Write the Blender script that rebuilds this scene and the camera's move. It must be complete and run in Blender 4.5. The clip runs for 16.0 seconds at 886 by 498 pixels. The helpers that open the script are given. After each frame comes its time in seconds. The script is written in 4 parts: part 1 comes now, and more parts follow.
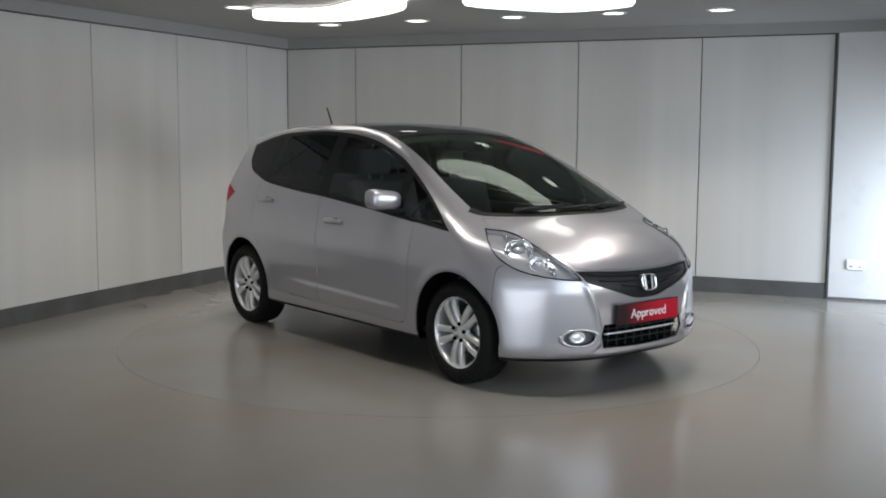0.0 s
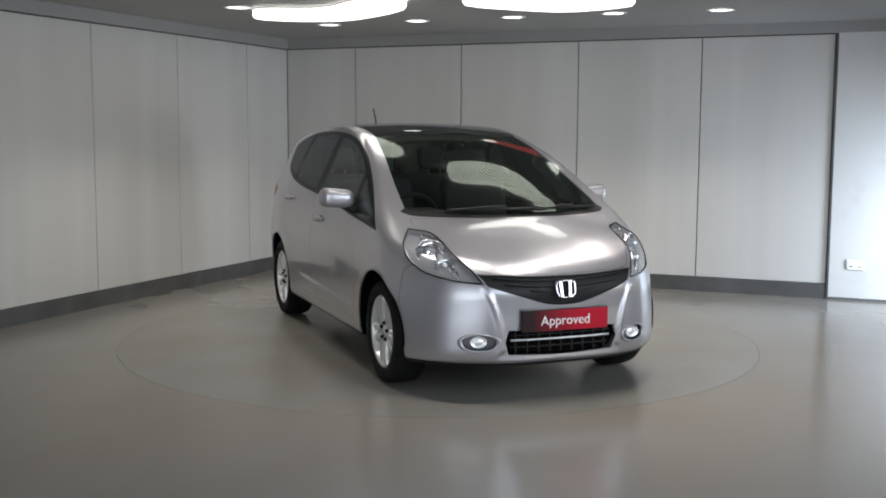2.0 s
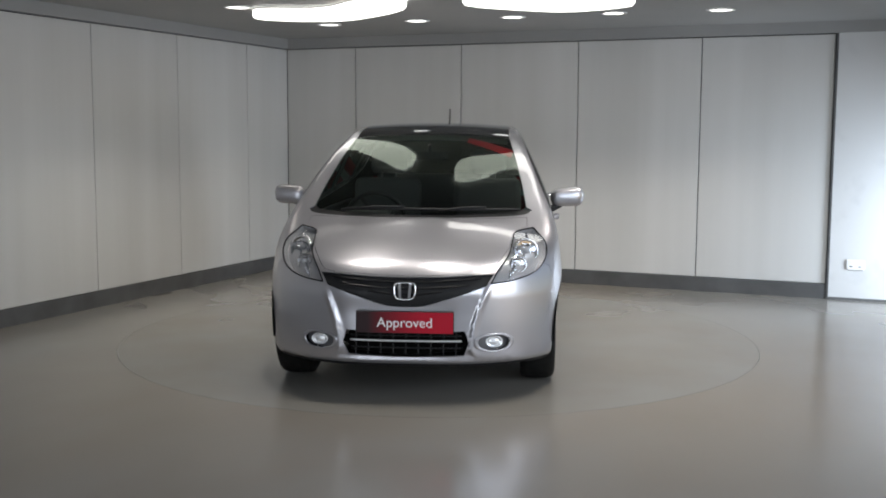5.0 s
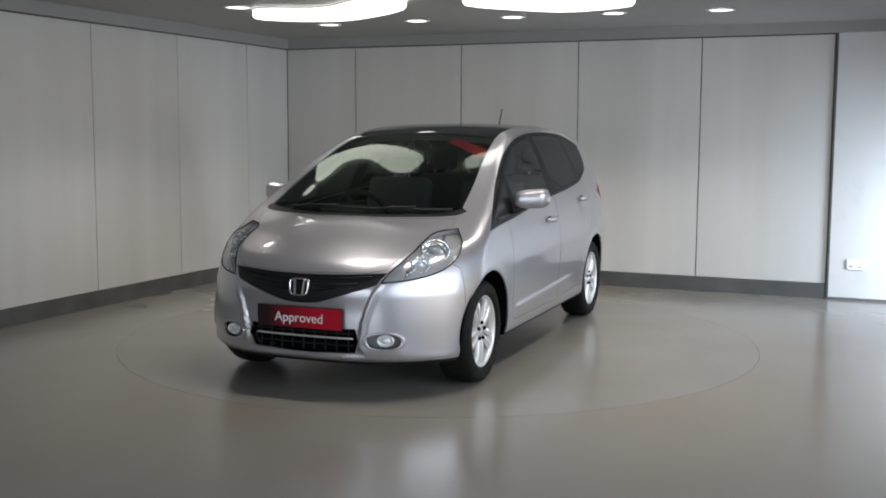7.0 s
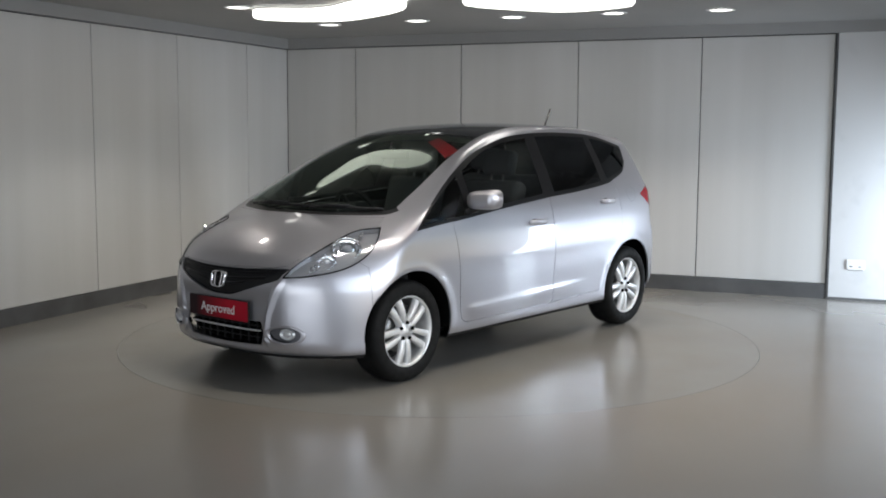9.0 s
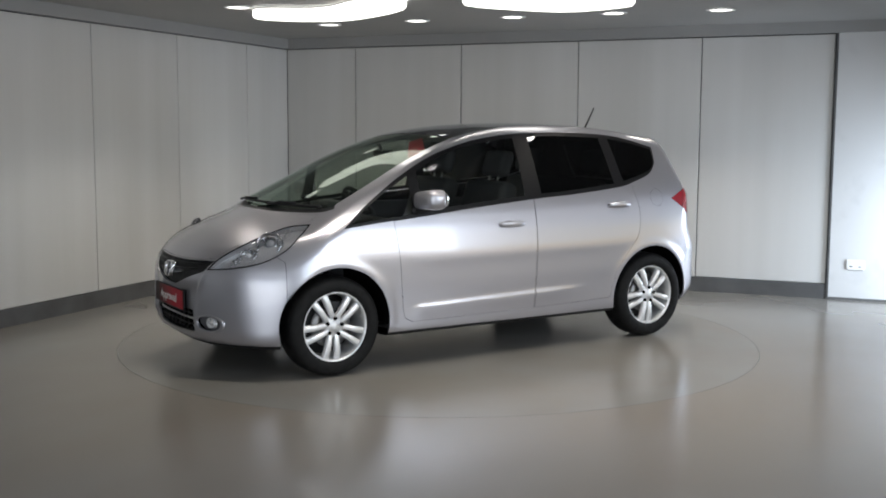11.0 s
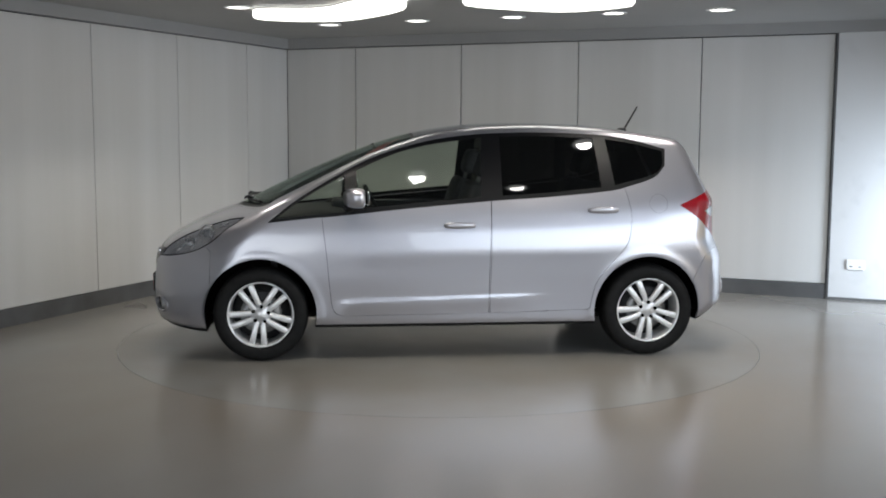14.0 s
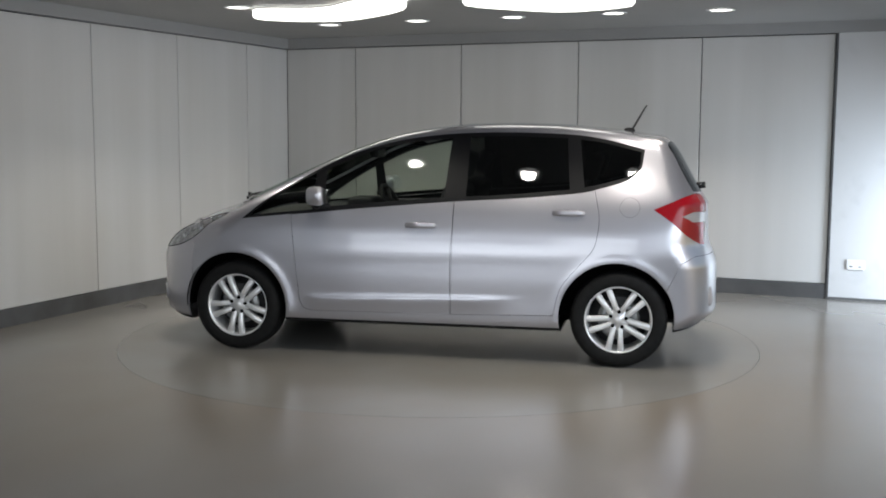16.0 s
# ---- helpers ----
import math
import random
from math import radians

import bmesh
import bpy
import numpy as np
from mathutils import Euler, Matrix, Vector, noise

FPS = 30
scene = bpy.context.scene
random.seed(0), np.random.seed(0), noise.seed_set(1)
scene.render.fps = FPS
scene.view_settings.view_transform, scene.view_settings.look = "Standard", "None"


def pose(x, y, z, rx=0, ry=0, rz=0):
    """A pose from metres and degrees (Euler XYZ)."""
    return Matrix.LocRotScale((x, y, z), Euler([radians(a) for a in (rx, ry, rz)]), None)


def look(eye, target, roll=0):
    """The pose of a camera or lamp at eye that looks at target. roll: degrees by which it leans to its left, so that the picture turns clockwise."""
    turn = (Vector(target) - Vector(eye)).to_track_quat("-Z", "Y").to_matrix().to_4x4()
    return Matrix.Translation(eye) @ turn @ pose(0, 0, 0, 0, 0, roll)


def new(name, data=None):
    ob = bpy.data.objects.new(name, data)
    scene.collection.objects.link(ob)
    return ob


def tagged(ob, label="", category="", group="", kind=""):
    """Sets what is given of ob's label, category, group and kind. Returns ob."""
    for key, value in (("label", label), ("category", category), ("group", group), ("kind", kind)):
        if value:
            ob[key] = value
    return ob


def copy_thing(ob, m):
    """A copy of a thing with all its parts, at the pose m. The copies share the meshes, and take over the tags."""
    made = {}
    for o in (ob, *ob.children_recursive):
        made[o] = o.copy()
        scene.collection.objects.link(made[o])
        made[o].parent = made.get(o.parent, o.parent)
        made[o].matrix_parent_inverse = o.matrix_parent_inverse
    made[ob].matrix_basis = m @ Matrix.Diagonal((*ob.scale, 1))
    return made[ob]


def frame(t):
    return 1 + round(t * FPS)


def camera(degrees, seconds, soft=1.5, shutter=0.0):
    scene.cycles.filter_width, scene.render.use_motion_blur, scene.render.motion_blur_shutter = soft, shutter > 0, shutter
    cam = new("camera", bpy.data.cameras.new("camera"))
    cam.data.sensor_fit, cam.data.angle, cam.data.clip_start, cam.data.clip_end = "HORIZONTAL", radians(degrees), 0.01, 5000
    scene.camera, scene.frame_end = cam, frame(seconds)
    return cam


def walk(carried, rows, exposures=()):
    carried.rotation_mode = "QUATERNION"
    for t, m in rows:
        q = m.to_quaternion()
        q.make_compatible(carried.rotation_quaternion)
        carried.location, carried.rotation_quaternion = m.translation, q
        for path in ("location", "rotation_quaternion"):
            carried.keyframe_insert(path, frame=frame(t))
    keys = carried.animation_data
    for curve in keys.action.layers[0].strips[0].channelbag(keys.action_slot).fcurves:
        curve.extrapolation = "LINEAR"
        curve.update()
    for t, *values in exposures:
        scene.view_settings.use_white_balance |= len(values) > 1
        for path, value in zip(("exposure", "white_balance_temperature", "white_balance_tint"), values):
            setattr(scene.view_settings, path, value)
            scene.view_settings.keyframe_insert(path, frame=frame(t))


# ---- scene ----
EYE = (0.0, 0.0, 1.452)
TILT = radians(6.271)
cam = camera(44.98, 16.0, soft=1.9)
VIEW = look(EYE, (0.0, 10 * math.cos(TILT), 1.452 - 10 * math.sin(TILT)), 0.281)
walk(cam, [(0.0, VIEW), (16.0, VIEW)], [(0.0, 0.11), (16.0, 0.11)])

# ---- plan: the room's corner, its turn, and the turntable ----
CORNER, TURN = Vector((-1.661, 11.487, 0)), radians(22.99)
ALONG = Vector((math.cos(TURN), -math.sin(TURN), 0))   # along the back wall, to the right
BACK = Vector((math.sin(TURN), math.cos(TURN), 0))     # out through the back wall
ROOM = Matrix.Translation(CORNER) @ pose(0, 0, 0, 0, 0, -22.99)  # room space: x along the back wall, -y away from it
WALL_H, CEIL_H = 2.30, 2.41
LENGTH, DEPTH = 7.1, 12.0
HUB = Vector((-0.026, 7.533, 0))


def at_room(s, d, z):
    return CORNER + ALONG * s - BACK * d + Vector((0, 0, z))


# ---- world and large lights ----
world = bpy.data.worlds.new("sky")
scene.world = world
world.use_nodes = True
sky = world.node_tree.nodes.new("ShaderNodeTexSky")
sky.sky_type, sky.sun_disc, sky.sun_elevation, sky.sun_rotation = 'NISHITA', False, radians(35), radians(120)
world.node_tree.links.new(sky.outputs[0], world.node_tree.nodes["Background"].inputs[0])
world.node_tree.nodes["Background"].inputs[1].default_value = 0.08

PANEL_GLOW, SPOT_GLOW, SPOT_W, DAY = 2.8, 3.5, 51.0, 42.0


def area(name, where, target, w, h, power, colour):
    lamp = bpy.data.lights.new(name, 'AREA')
    lamp.shape, lamp.size, lamp.size_y, lamp.energy, lamp.color = 'RECTANGLE', w, h, power, colour
    ob = new(name, lamp)
    lamp.spread = radians(135)
    ob.matrix_world = look(where, target)
    return ob


# daylight through the open shutter in the right-hand wall
area("daylight", at_room(LENGTH - .05, 6.3, 1.5), at_room(0, 4.6, -.3), 5.0, 1.2, DAY * 1.15, (.78, .88, 1.0))
# extra fill lamp, added to brighten the end section of the back wall
area("daylight_corner", at_room(LENGTH - .05, .62, .70), at_room(5.2, 0, .2), .55, 1.2, DAY * 1.0, (.74, .86, 1.0))
# and through the glazed front behind the filming place
area("daylight_front", at_room(4.4, DEPTH - .05, 1.15), at_room(4.2, 0, -1.2), 4.8, 2.0, DAY * 1.15, (.86, .92, 1.0))


# ---- materials ----
def material(name, colour, rough=.5, metal=0.0, spec=.5, coat=0.0, coat_rough=.05):
    m = bpy.data.materials.new(name)
    m.use_nodes = True
    b = m.node_tree.nodes["Principled BSDF"]
    b.inputs["Base Color"].default_value = (*colour, 1)
    b.inputs["Roughness"].default_value, b.inputs["Metallic"].default_value = rough, metal
    b.inputs["Specular IOR Level"].default_value = spec
    b.inputs["Coat Weight"].default_value, b.inputs["Coat Roughness"].default_value = coat, coat_rough
    return m


def noise_into(m, socket, scale, low, high, detail=4.0, stretch=(1, 1, 1), lo=.35, hi=.65, colour=False):
    """A noise that runs from low to high into a socket of the material's shader."""
    n, l = m.node_tree.nodes, m.node_tree.links
    co, mp, tex, ramp = n.new("ShaderNodeTexCoord"), n.new("ShaderNodeMapping"), n.new("ShaderNodeTexNoise"), n.new("ShaderNodeValToRGB")
    mp.inputs["Scale"].default_value = stretch
    tex.inputs["Scale"].default_value, tex.inputs["Detail"].default_value = scale, detail
    e = ramp.color_ramp.elements
    e[0].position, e[1].position = lo, hi
    e[0].color = (*low, 1) if colour else (low, low, low, 1)
    e[1].color = (*high, 1) if colour else (high, high, high, 1)
    l.new(co.outputs["Object"], mp.inputs[0])
    l.new(mp.outputs[0], tex.inputs["Vector"])
    l.new(tex.outputs["Fac"], ramp.inputs[0])
    l.new(ramp.outputs[0], n["Principled BSDF"].inputs[socket])
    return ramp


def bump_into(m, scale, strength, distance=.002, stretch=(1, 1, 1)):
    n, l = m.node_tree.nodes, m.node_tree.links
    co, mp, tex, bump = n.new("ShaderNodeTexCoord"), n.new("ShaderNodeMapping"), n.new("ShaderNodeTexNoise"), n.new("ShaderNodeBump")
    mp.inputs["Scale"].default_value = stretch
    tex.inputs["Scale"].default_value, tex.inputs["Detail"].default_value = scale, 3
    bump.inputs["Strength"].default_value, bump.inputs["Distance"].default_value = strength, distance
    l.new(co.outputs["Object"], mp.inputs[0])
    l.new(mp.outputs[0], tex.inputs["Vector"])
    l.new(tex.outputs["Fac"], bump.inputs["Height"])
    l.new(bump.outputs[0], n["Principled BSDF"].inputs["Normal"])


def glass(name, tint, gloss=(.95, .97, 1.0), rough=.0, ior=1.5):
    """A thin pane: tinted see-through with a mirror's gloss on top."""
    m = bpy.data.materials.new(name)
    m.use_nodes = True
    n, l = m.node_tree.nodes, m.node_tree.links
    n.remove(n["Principled BSDF"])
    clear, shine, fres, mix = n.new("ShaderNodeBsdfTransparent"), n.new("ShaderNodeBsdfGlossy"), n.new("ShaderNodeFresnel"), n.new("ShaderNodeMixShader")
    clear.inputs[0].default_value, shine.inputs[0].default_value = (*tint, 1), (*gloss, 1)
    shine.inputs["Roughness"].default_value, fres.inputs["IOR"].default_value = rough, ior
    l.new(fres.outputs[0], mix.inputs[0])
    l.new(clear.outputs[0], mix.inputs[1])
    l.new(shine.outputs[0], mix.inputs[2])
    l.new(mix.outputs[0], n["Material Output"].inputs[0])
    return m


def glow(name, colour, strength):
    m = material(name, (.9, .9, .9), .4)
    b = m.node_tree.nodes["Principled BSDF"]
    b.inputs["Emission Color"].default_value, b.inputs["Emission Strength"].default_value = (*colour, 1), strength
    return m


M = {}
M["silver"] = material("silver_paint", (.45, .445, .480), .32, .80, .5, 1.0, .03)
M["wall"] = material("wall_panel_paint", (.74, .73, .71), .42)
noise_into(M["wall"], "Base Color", .9, (.57, .565, .55), (.64, .635, .625), 5, (3.2, 3.2, .14), .3, .7, True)
# unseen front wall: its lack of light is put into the dark grey
M["far_wall"] = material("unlit_wall_grey", (.20, .195, .19), .6)
M["mottled"] = material("mottled_white_paint", (.6, .6, .6), .45)
# random patches of slightly darker grey
noise_into(M["mottled"], "Base Color", 2.2, (.62, .62, .62), (.50, .50, .50), 5, (1, 1, 1), .58, .80, True)
M["joint"] = material("panel_joint", (.10, .10, .10), .7)
M["skirting"] = material("skirting_grey", (.085, .087, .09), .45)
noise_into(M["skirting"], "Base Color", 4, (.07, .07, .07), (.11, .112, .115), 4, (1, 1, 1), .3, .7, True)
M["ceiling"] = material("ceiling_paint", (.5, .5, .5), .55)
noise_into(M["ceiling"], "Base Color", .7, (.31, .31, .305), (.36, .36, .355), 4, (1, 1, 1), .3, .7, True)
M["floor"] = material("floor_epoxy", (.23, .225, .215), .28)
M["table"] = material("turntable_epoxy", (.23, .225, .215), .28)
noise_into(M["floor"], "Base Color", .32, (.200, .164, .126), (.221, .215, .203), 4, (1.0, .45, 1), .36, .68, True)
noise_into(M["table"], "Base Color", 1.2, (.204, .190, .168), (.217, .210, .196), 3, (1, 1, 1), .36, .62, True)
for key in ("floor", "table"):
    noise_into(M[key], "Roughness", 1.7, .17, .24, 2, (1, 1, 1), .3, .7)
    bump_into(M[key], 3.0, .012, .002)
M["gap"] = material("dark_gap", (.005, .005, .005), .95, 0, 0)
M["panel_light"] = glow("light_panel", (1.0, .97, .90), PANEL_GLOW)
M["spot"] = glow("downlight_glow", (1.0, .97, .92), SPOT_GLOW)
M["white"] = material("white_plastic", (.8, .8, .8), .4)
M["black"] = material("black_plastic", (.012, .012, .013), .5, 0, .25)
noise_into(M["black"], "Roughness", 30, .42, .58)
M["rubber"] = material("tyre_rubber", (.009, .009, .009), .7, 0, .15)
noise_into(M["rubber"], "Roughness", 25, .55, .75)
M["alloy"] = material("alloy", (.72, .72, .72), .32, .55, .5, .5)
noise_into(M["alloy"], "Roughness", 18, .28, .38)
# near-black alloy: shade behind spokes and handles is put into the colour
M["shaded_alloy"] = material("alloy_shade", (.02, .02, .021), .55, .3)
M["steel"] = material("brake_steel", (.25, .25, .25), .35, .9)
M["chrome"] = material("chrome", (.78, .78, .80), .07, 1.0)
M["lamp_inner"] = material("lamp_chrome", (.80, .81, .83), .26, .50)
M["lamp_housing"] = material("lamp_housing", (.46, .46, .48), .20, .55)
M["trim"] = material("window_trim", (.006, .006, .007), .38, 0, .2)
M["glass"] = glass("tinted_glass", (.66, .71, .66), (.70, .73, .75))
M["screen"] = glass("windscreen_glass", (.52, .60, .54), (.62, .70, .63), ior=1.42)
M["privacy"] = glass("privacy_glass", (.055, .058, .055), (.72, .74, .76))
M["roof_glass"] = glass("roof_glass", (.03, .032, .032), ior=1.5)
M["lens"] = glass("clear_lens", (.90, .92, .93), ior=1.45)
M["fog_back"] = material("fog_lamp_recess", (.13, .13, .14), .35, .4)
M["lens_eye"] = material("projector_glass", (.30, .31, .33), .08, .2, .8, 1.0)
M["red_lens"] = material("red_lens", (.26, .004, .010), .22, 0, .3, .15)
M["clear_lens"] = material("pale_lens", (.36, .34, .34), .22, 0, .4, .2)
M["seat"] = material("seat_cloth", (.045, .045, .048), .85)
noise_into(M["seat"], "Base Color", 60, (.035, .035, .037), (.06, .06, .064), 3, (1, 1, 1), .3, .7, True)
M["dash"] = material("dashboard_plastic", (.03, .03, .032), .6)
M["lining"] = material("roof_lining", (.22, .215, .20), .9)
M["red"] = material("red_sticker", (.75, .015, .04), .35)
M["mirror"] = material("mirror_glass", (.85, .87, .88), .02, 1.0)


# ---- mesh helpers ----
def mesh_of(name, verts, faces, mat, smooth=True):
    me = bpy.data.meshes.new(name)
    me.from_pydata([tuple(v) for v in verts], [], [tuple(f) for f in faces])
    if mat:
        me.materials.append(mat)
    for p in me.polygons:
        p.use_smooth = smooth
    me.update()
    return me


def part(name, bm, mat, parent, label="", smooth=True):
    """Links a bmesh, or a mesh, as one object under a thing or a part."""
    if isinstance(bm, bmesh.types.BMesh):
        me = bpy.data.meshes.new(name)
        bm.to_mesh(me)
        bm.free()
        me.materials.append(mat)
        for p in me.polygons:
            p.use_smooth = smooth
        if "skin_normal" in me.attributes:
            held = [Vector(d.vector) for d in me.attributes["skin_normal"].data]
            me.normals_split_custom_set_from_vertices(held)
    else:
        me = bm
    ob = new(name, me)
    ob.parent = parent
    return tagged(ob, label)


def thing(name, label, category, m=None, group="", kind=""):
    ob = new(name)
    ob.empty_display_size = .2
    if m is not None:
        ob.matrix_world = m
    return tagged(ob, label, category, group, kind)


def box(x0, x1, y0, y1, z0, z1, bevel=0.0, segs=2, bm=None):
    bm = bm or bmesh.new()
    r = bmesh.ops.create_cube(bm, size=1, matrix=Matrix.Translation(((x0+x1)/2, (y0+y1)/2, (z0+z1)/2)) @ Matrix.Diagonal((x1-x0, y1-y0, z1-z0, 1)))
    if bevel:
        es = {e for v in r["verts"] for e in v.link_edges}
        bmesh.ops.bevel(bm, geom=list(es), offset=bevel, segments=segs, affect='EDGES', profile=.5)
    return bm


def prism(outline, z0, z1, bevel=0.0, bm=None):
    """A flat outline in x, y, raised from z0 to z1."""
    bm = bm or bmesh.new()
    lo = [bm.verts.new((x, y, z0)) for x, y in outline]
    hi = [bm.verts.new((x, y, z1)) for x, y in outline]
    n = len(outline)
    bm.faces.new(lo[::-1])
    bm.faces.new(hi)
    for i in range(n):
        bm.faces.new((lo[i], lo[(i+1) % n], hi[(i+1) % n], hi[i]))
    bmesh.ops.recalc_face_normals(bm, faces=bm.faces)
    if bevel:
        bmesh.ops.bevel(bm, geom=[e for e in bm.edges if abs(e.verts[0].co.z - e.verts[1].co.z) < 1e-6], offset=bevel, segments=2, affect='EDGES')
    return bm


def lathe(profile, n=64, bm=None, axis="y"):
    """Turns (radius, offset) pairs about the y axis, or about z."""
    bm = bm or bmesh.new()
    rings = []
    for i in range(n):
        a = 2 * math.pi * i / n
        c, s = math.cos(a), math.sin(a)
        rings.append([bm.verts.new((r*c, o, r*s) if axis == "y" else (r*c, r*s, o)) for r, o in profile])
    for i in range(n):
        A, B = rings[i], rings[(i+1) % n]
        for k in range(len(profile) - 1):
            bm.faces.new((A[k], A[k+1], B[k+1], B[k]))
    bmesh.ops.remove_doubles(bm, verts=bm.verts, dist=1e-5)
    bmesh.ops.recalc_face_normals(bm, faces=bm.faces)
    return bm


def tube(points, radius, n=8, bm=None, taper=1.0):
    """A round bar along points."""
    bm = bm or bmesh.new()
    pts = [Vector(p) for p in points]
    rings = []
    for i, p in enumerate(pts):
        d = (pts[min(i+1, len(pts)-1)] - pts[max(i-1, 0)]).normalized()
        u = d.cross(Vector((.31, .17, .93))).normalized()
        v = d.cross(u)
        r = radius * (1 + (taper - 1) * i / (len(pts) - 1))
        rings.append([bm.verts.new(p + r * (math.cos(2*math.pi*k/n) * u + math.sin(2*math.pi*k/n) * v)) for k in range(n)])
    for A, B in zip(rings, rings[1:]):
        for k in range(n):
            bm.faces.new((A[k], A[(k+1) % n], B[(k+1) % n], B[k]))
    bm.faces.new(rings[0][::-1])
    bm.faces.new(rings[-1])
    bmesh.ops.recalc_face_normals(bm, faces=bm.faces)
    return bm


def spline(points, sharp=(), n=8, closed=True):
    """A smooth outline through points in 2D, with corners at the indices in sharp."""
    P = [np.array(p, float) for p in points]
    N, out = len(P), []
    for i in range(N if closed else N - 1):
        j = (i + 1) % N
        p0 = P[i] * 2 - P[j] if (i in sharp or (not closed and i == 0)) else P[i-1]
        p3 = P[j] * 2 - P[i] if (j in sharp or (not closed and j == N-1)) else P[(j+1) % N]
        for k in range(n):
            t = k / n
            out.append(.5*(2*P[i] + (P[j]-p0)*t + (2*p0-5*P[i]+4*P[j]-p3)*t*t + (3*P[i]-p0-3*P[j]+p3)*t**3))
    if not closed:
        out.append(P[-1])
    return [tuple(o) for o in out]


# ---- the room ----
def room_shell():
    def slab(name, x0, x1, y0, y1, z0, z1, mat, label, cat):
        ob = part(name, box(x0, x1, y0, y1, z0, z1), mat, None, label, False)
        ob.matrix_world = ROOM
        return tagged(ob, label, cat, kind="structure")

    # floor with a round well for the turntable
    hub = ROOM.inverted() @ HUB
    n, R = 200, 2.2004
    ring = [(hub.x + R*math.cos(2*math.pi*i/n), hub.y + R*math.sin(2*math.pi*i/n)) for i in range(n)]
    bm = bmesh.new()
    x0, x1, y0, y1 = -.2, LENGTH + 8, -DEPTH - 8, .2
    inner = [bm.verts.new((x, y, 0)) for x, y in ring]
    outer = []
    for x, y in ring:
        dx, dy = x - hub.x, y - hub.y
        k = min(((x1 if dx > 0 else x0) - hub.x) / dx if abs(dx) > 1e-9 else 1e9, ((y1 if dy > 0 else y0) - hub.y) / dy if abs(dy) > 1e-9 else 1e9)
        outer.append(bm.verts.new((hub.x + k*dx, hub.y + k*dy, 0)))
    corner = {(sx, sy): bm.verts.new((sx, sy, 0)) for sx in (x0, x1) for sy in (y0, y1)}
    for i in range(n):
        j = (i+1) % n
        bm.faces.new((inner[i], inner[j], outer[j], outer[i]))
        a, b = outer[i].co, outer[j].co
        if abs(a.x - b.x) > 1e-4 and abs(a.y - b.y) > 1e-4:
            for (sx, sy), v in corner.items():
                if (abs(a.x - sx) < 1e-4 or abs(b.x - sx) < 1e-4) and (abs(a.y - sy) < 1e-4 or abs(b.y - sy) < 1e-4):
                    bm.faces.new((outer[i], outer[j], v))
    bmesh.ops.recalc_face_normals(bm, faces=bm.faces)
    for f in bm.faces:
        if abs(f.normal.z) > .5 and f.normal.z < 0:
            f.normal_flip()
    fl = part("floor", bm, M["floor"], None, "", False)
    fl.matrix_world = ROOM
    tagged(fl, "glossy grey painted concrete floor with brownish patches", "floor", kind="structure")

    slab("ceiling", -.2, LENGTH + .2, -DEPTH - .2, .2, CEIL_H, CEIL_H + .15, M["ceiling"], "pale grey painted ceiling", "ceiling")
    wb = slab("wall_back", -.2, LENGTH + .2, .03, .2, 0, CEIL_H, M["joint"], "white panelled wall with thin upright joints", "wall")
    wl = slab("wall_left", -.2, -.03, -DEPTH, .03, 0, CEIL_H, M["joint"], "white panelled wall with thin upright joints", "wall")
    wf = part("wall_front", box(0, 1, 0, 1, 0, 1), M["far_wall"], None, "", False)
    bm = bmesh.new()
    for x0, x1, z0, z1 in ((-.2, 1.9, 0, CEIL_H), (6.9, LENGTH + .2, 0, CEIL_H), (1.9, 6.9, 2.2, CEIL_H)):
        box(x0, x1, -DEPTH - .2, -DEPTH, z0, z1, bm=bm)
    bm.to_mesh(wf.data)
    wf.matrix_world = ROOM
    tagged(wf, "unseen front wall, dark grey as if unlit, with a wide glazed opening", "wall", kind="structure")
    # right wall with the open shutter
    wr = part("wall_right", box(LENGTH, LENGTH+.2, -.7, .03, 0, CEIL_H), M["wall"], None, "", False)
    bm = bmesh.new()
    for y0, y1, z0, z1 in ((-.25, .03, 0, CEIL_H), (-DEPTH, -9.0, 0, CEIL_H), (-9.0, -.25, 2.2, CEIL_H)):
        box(LENGTH, LENGTH + .2, y0, y1, z0, z1, bm=bm)
    bm.to_mesh(wr.data)
    wr.matrix_world = ROOM
    tagged(wr, "pale wall with a wide open shutter to daylight", "wall", kind="structure")

    # wall panels, with a 6 mm joint between them, above the skirting
    def panel(wall, x0, x1, along):
        g = .0055 if along == "x" else .004
        if along == "x":
            bm = box(x0+g, x1-g, 0.0, .03, .135, WALL_H, .002, 1)
        else:
            bm = box(-.03, 0.0, x0+g, x1-g, .135, WALL_H, .002, 1)
        part("panel", bm, M["wall"], wall, "", False)
    for a, b in zip((0, .815, 1.99, 3.184, 4.334), (.815, 1.99, 3.184, 4.334, 5.471)):
        panel(wb, a, b, "x")
    for a, b in zip((0, .764, 1.887, 3.005, 4.13, 5.25, 6.37, 7.49, 8.61, 9.73, 10.85), (.764, 1.887, 3.005, 4.13, 5.25, 6.37, 7.49, 8.61, 9.73, 10.85, 12.99)):
        panel(wl, -b, -a, "y")
    # plain section at the end of the back wall, down to the floor
    slab("wall_end", 5.495, LENGTH, -.012, .03, .022, CEIL_H, M["mottled"], "mottled white end section of wall down to the floor", "wall")
    slab("trim_end", 5.50, LENGTH, -.010, .03, 0, .022, M["joint"], "thin dark strip under the white wall", "trim")
    # dark strip added in place of the shaded gap beside the end section
    slab("trim_post", 5.479, 5.494, -.022, .03, .0, WALL_H, M["skirting"], "narrow dark grey strip standing in for an upright gap", "trim")
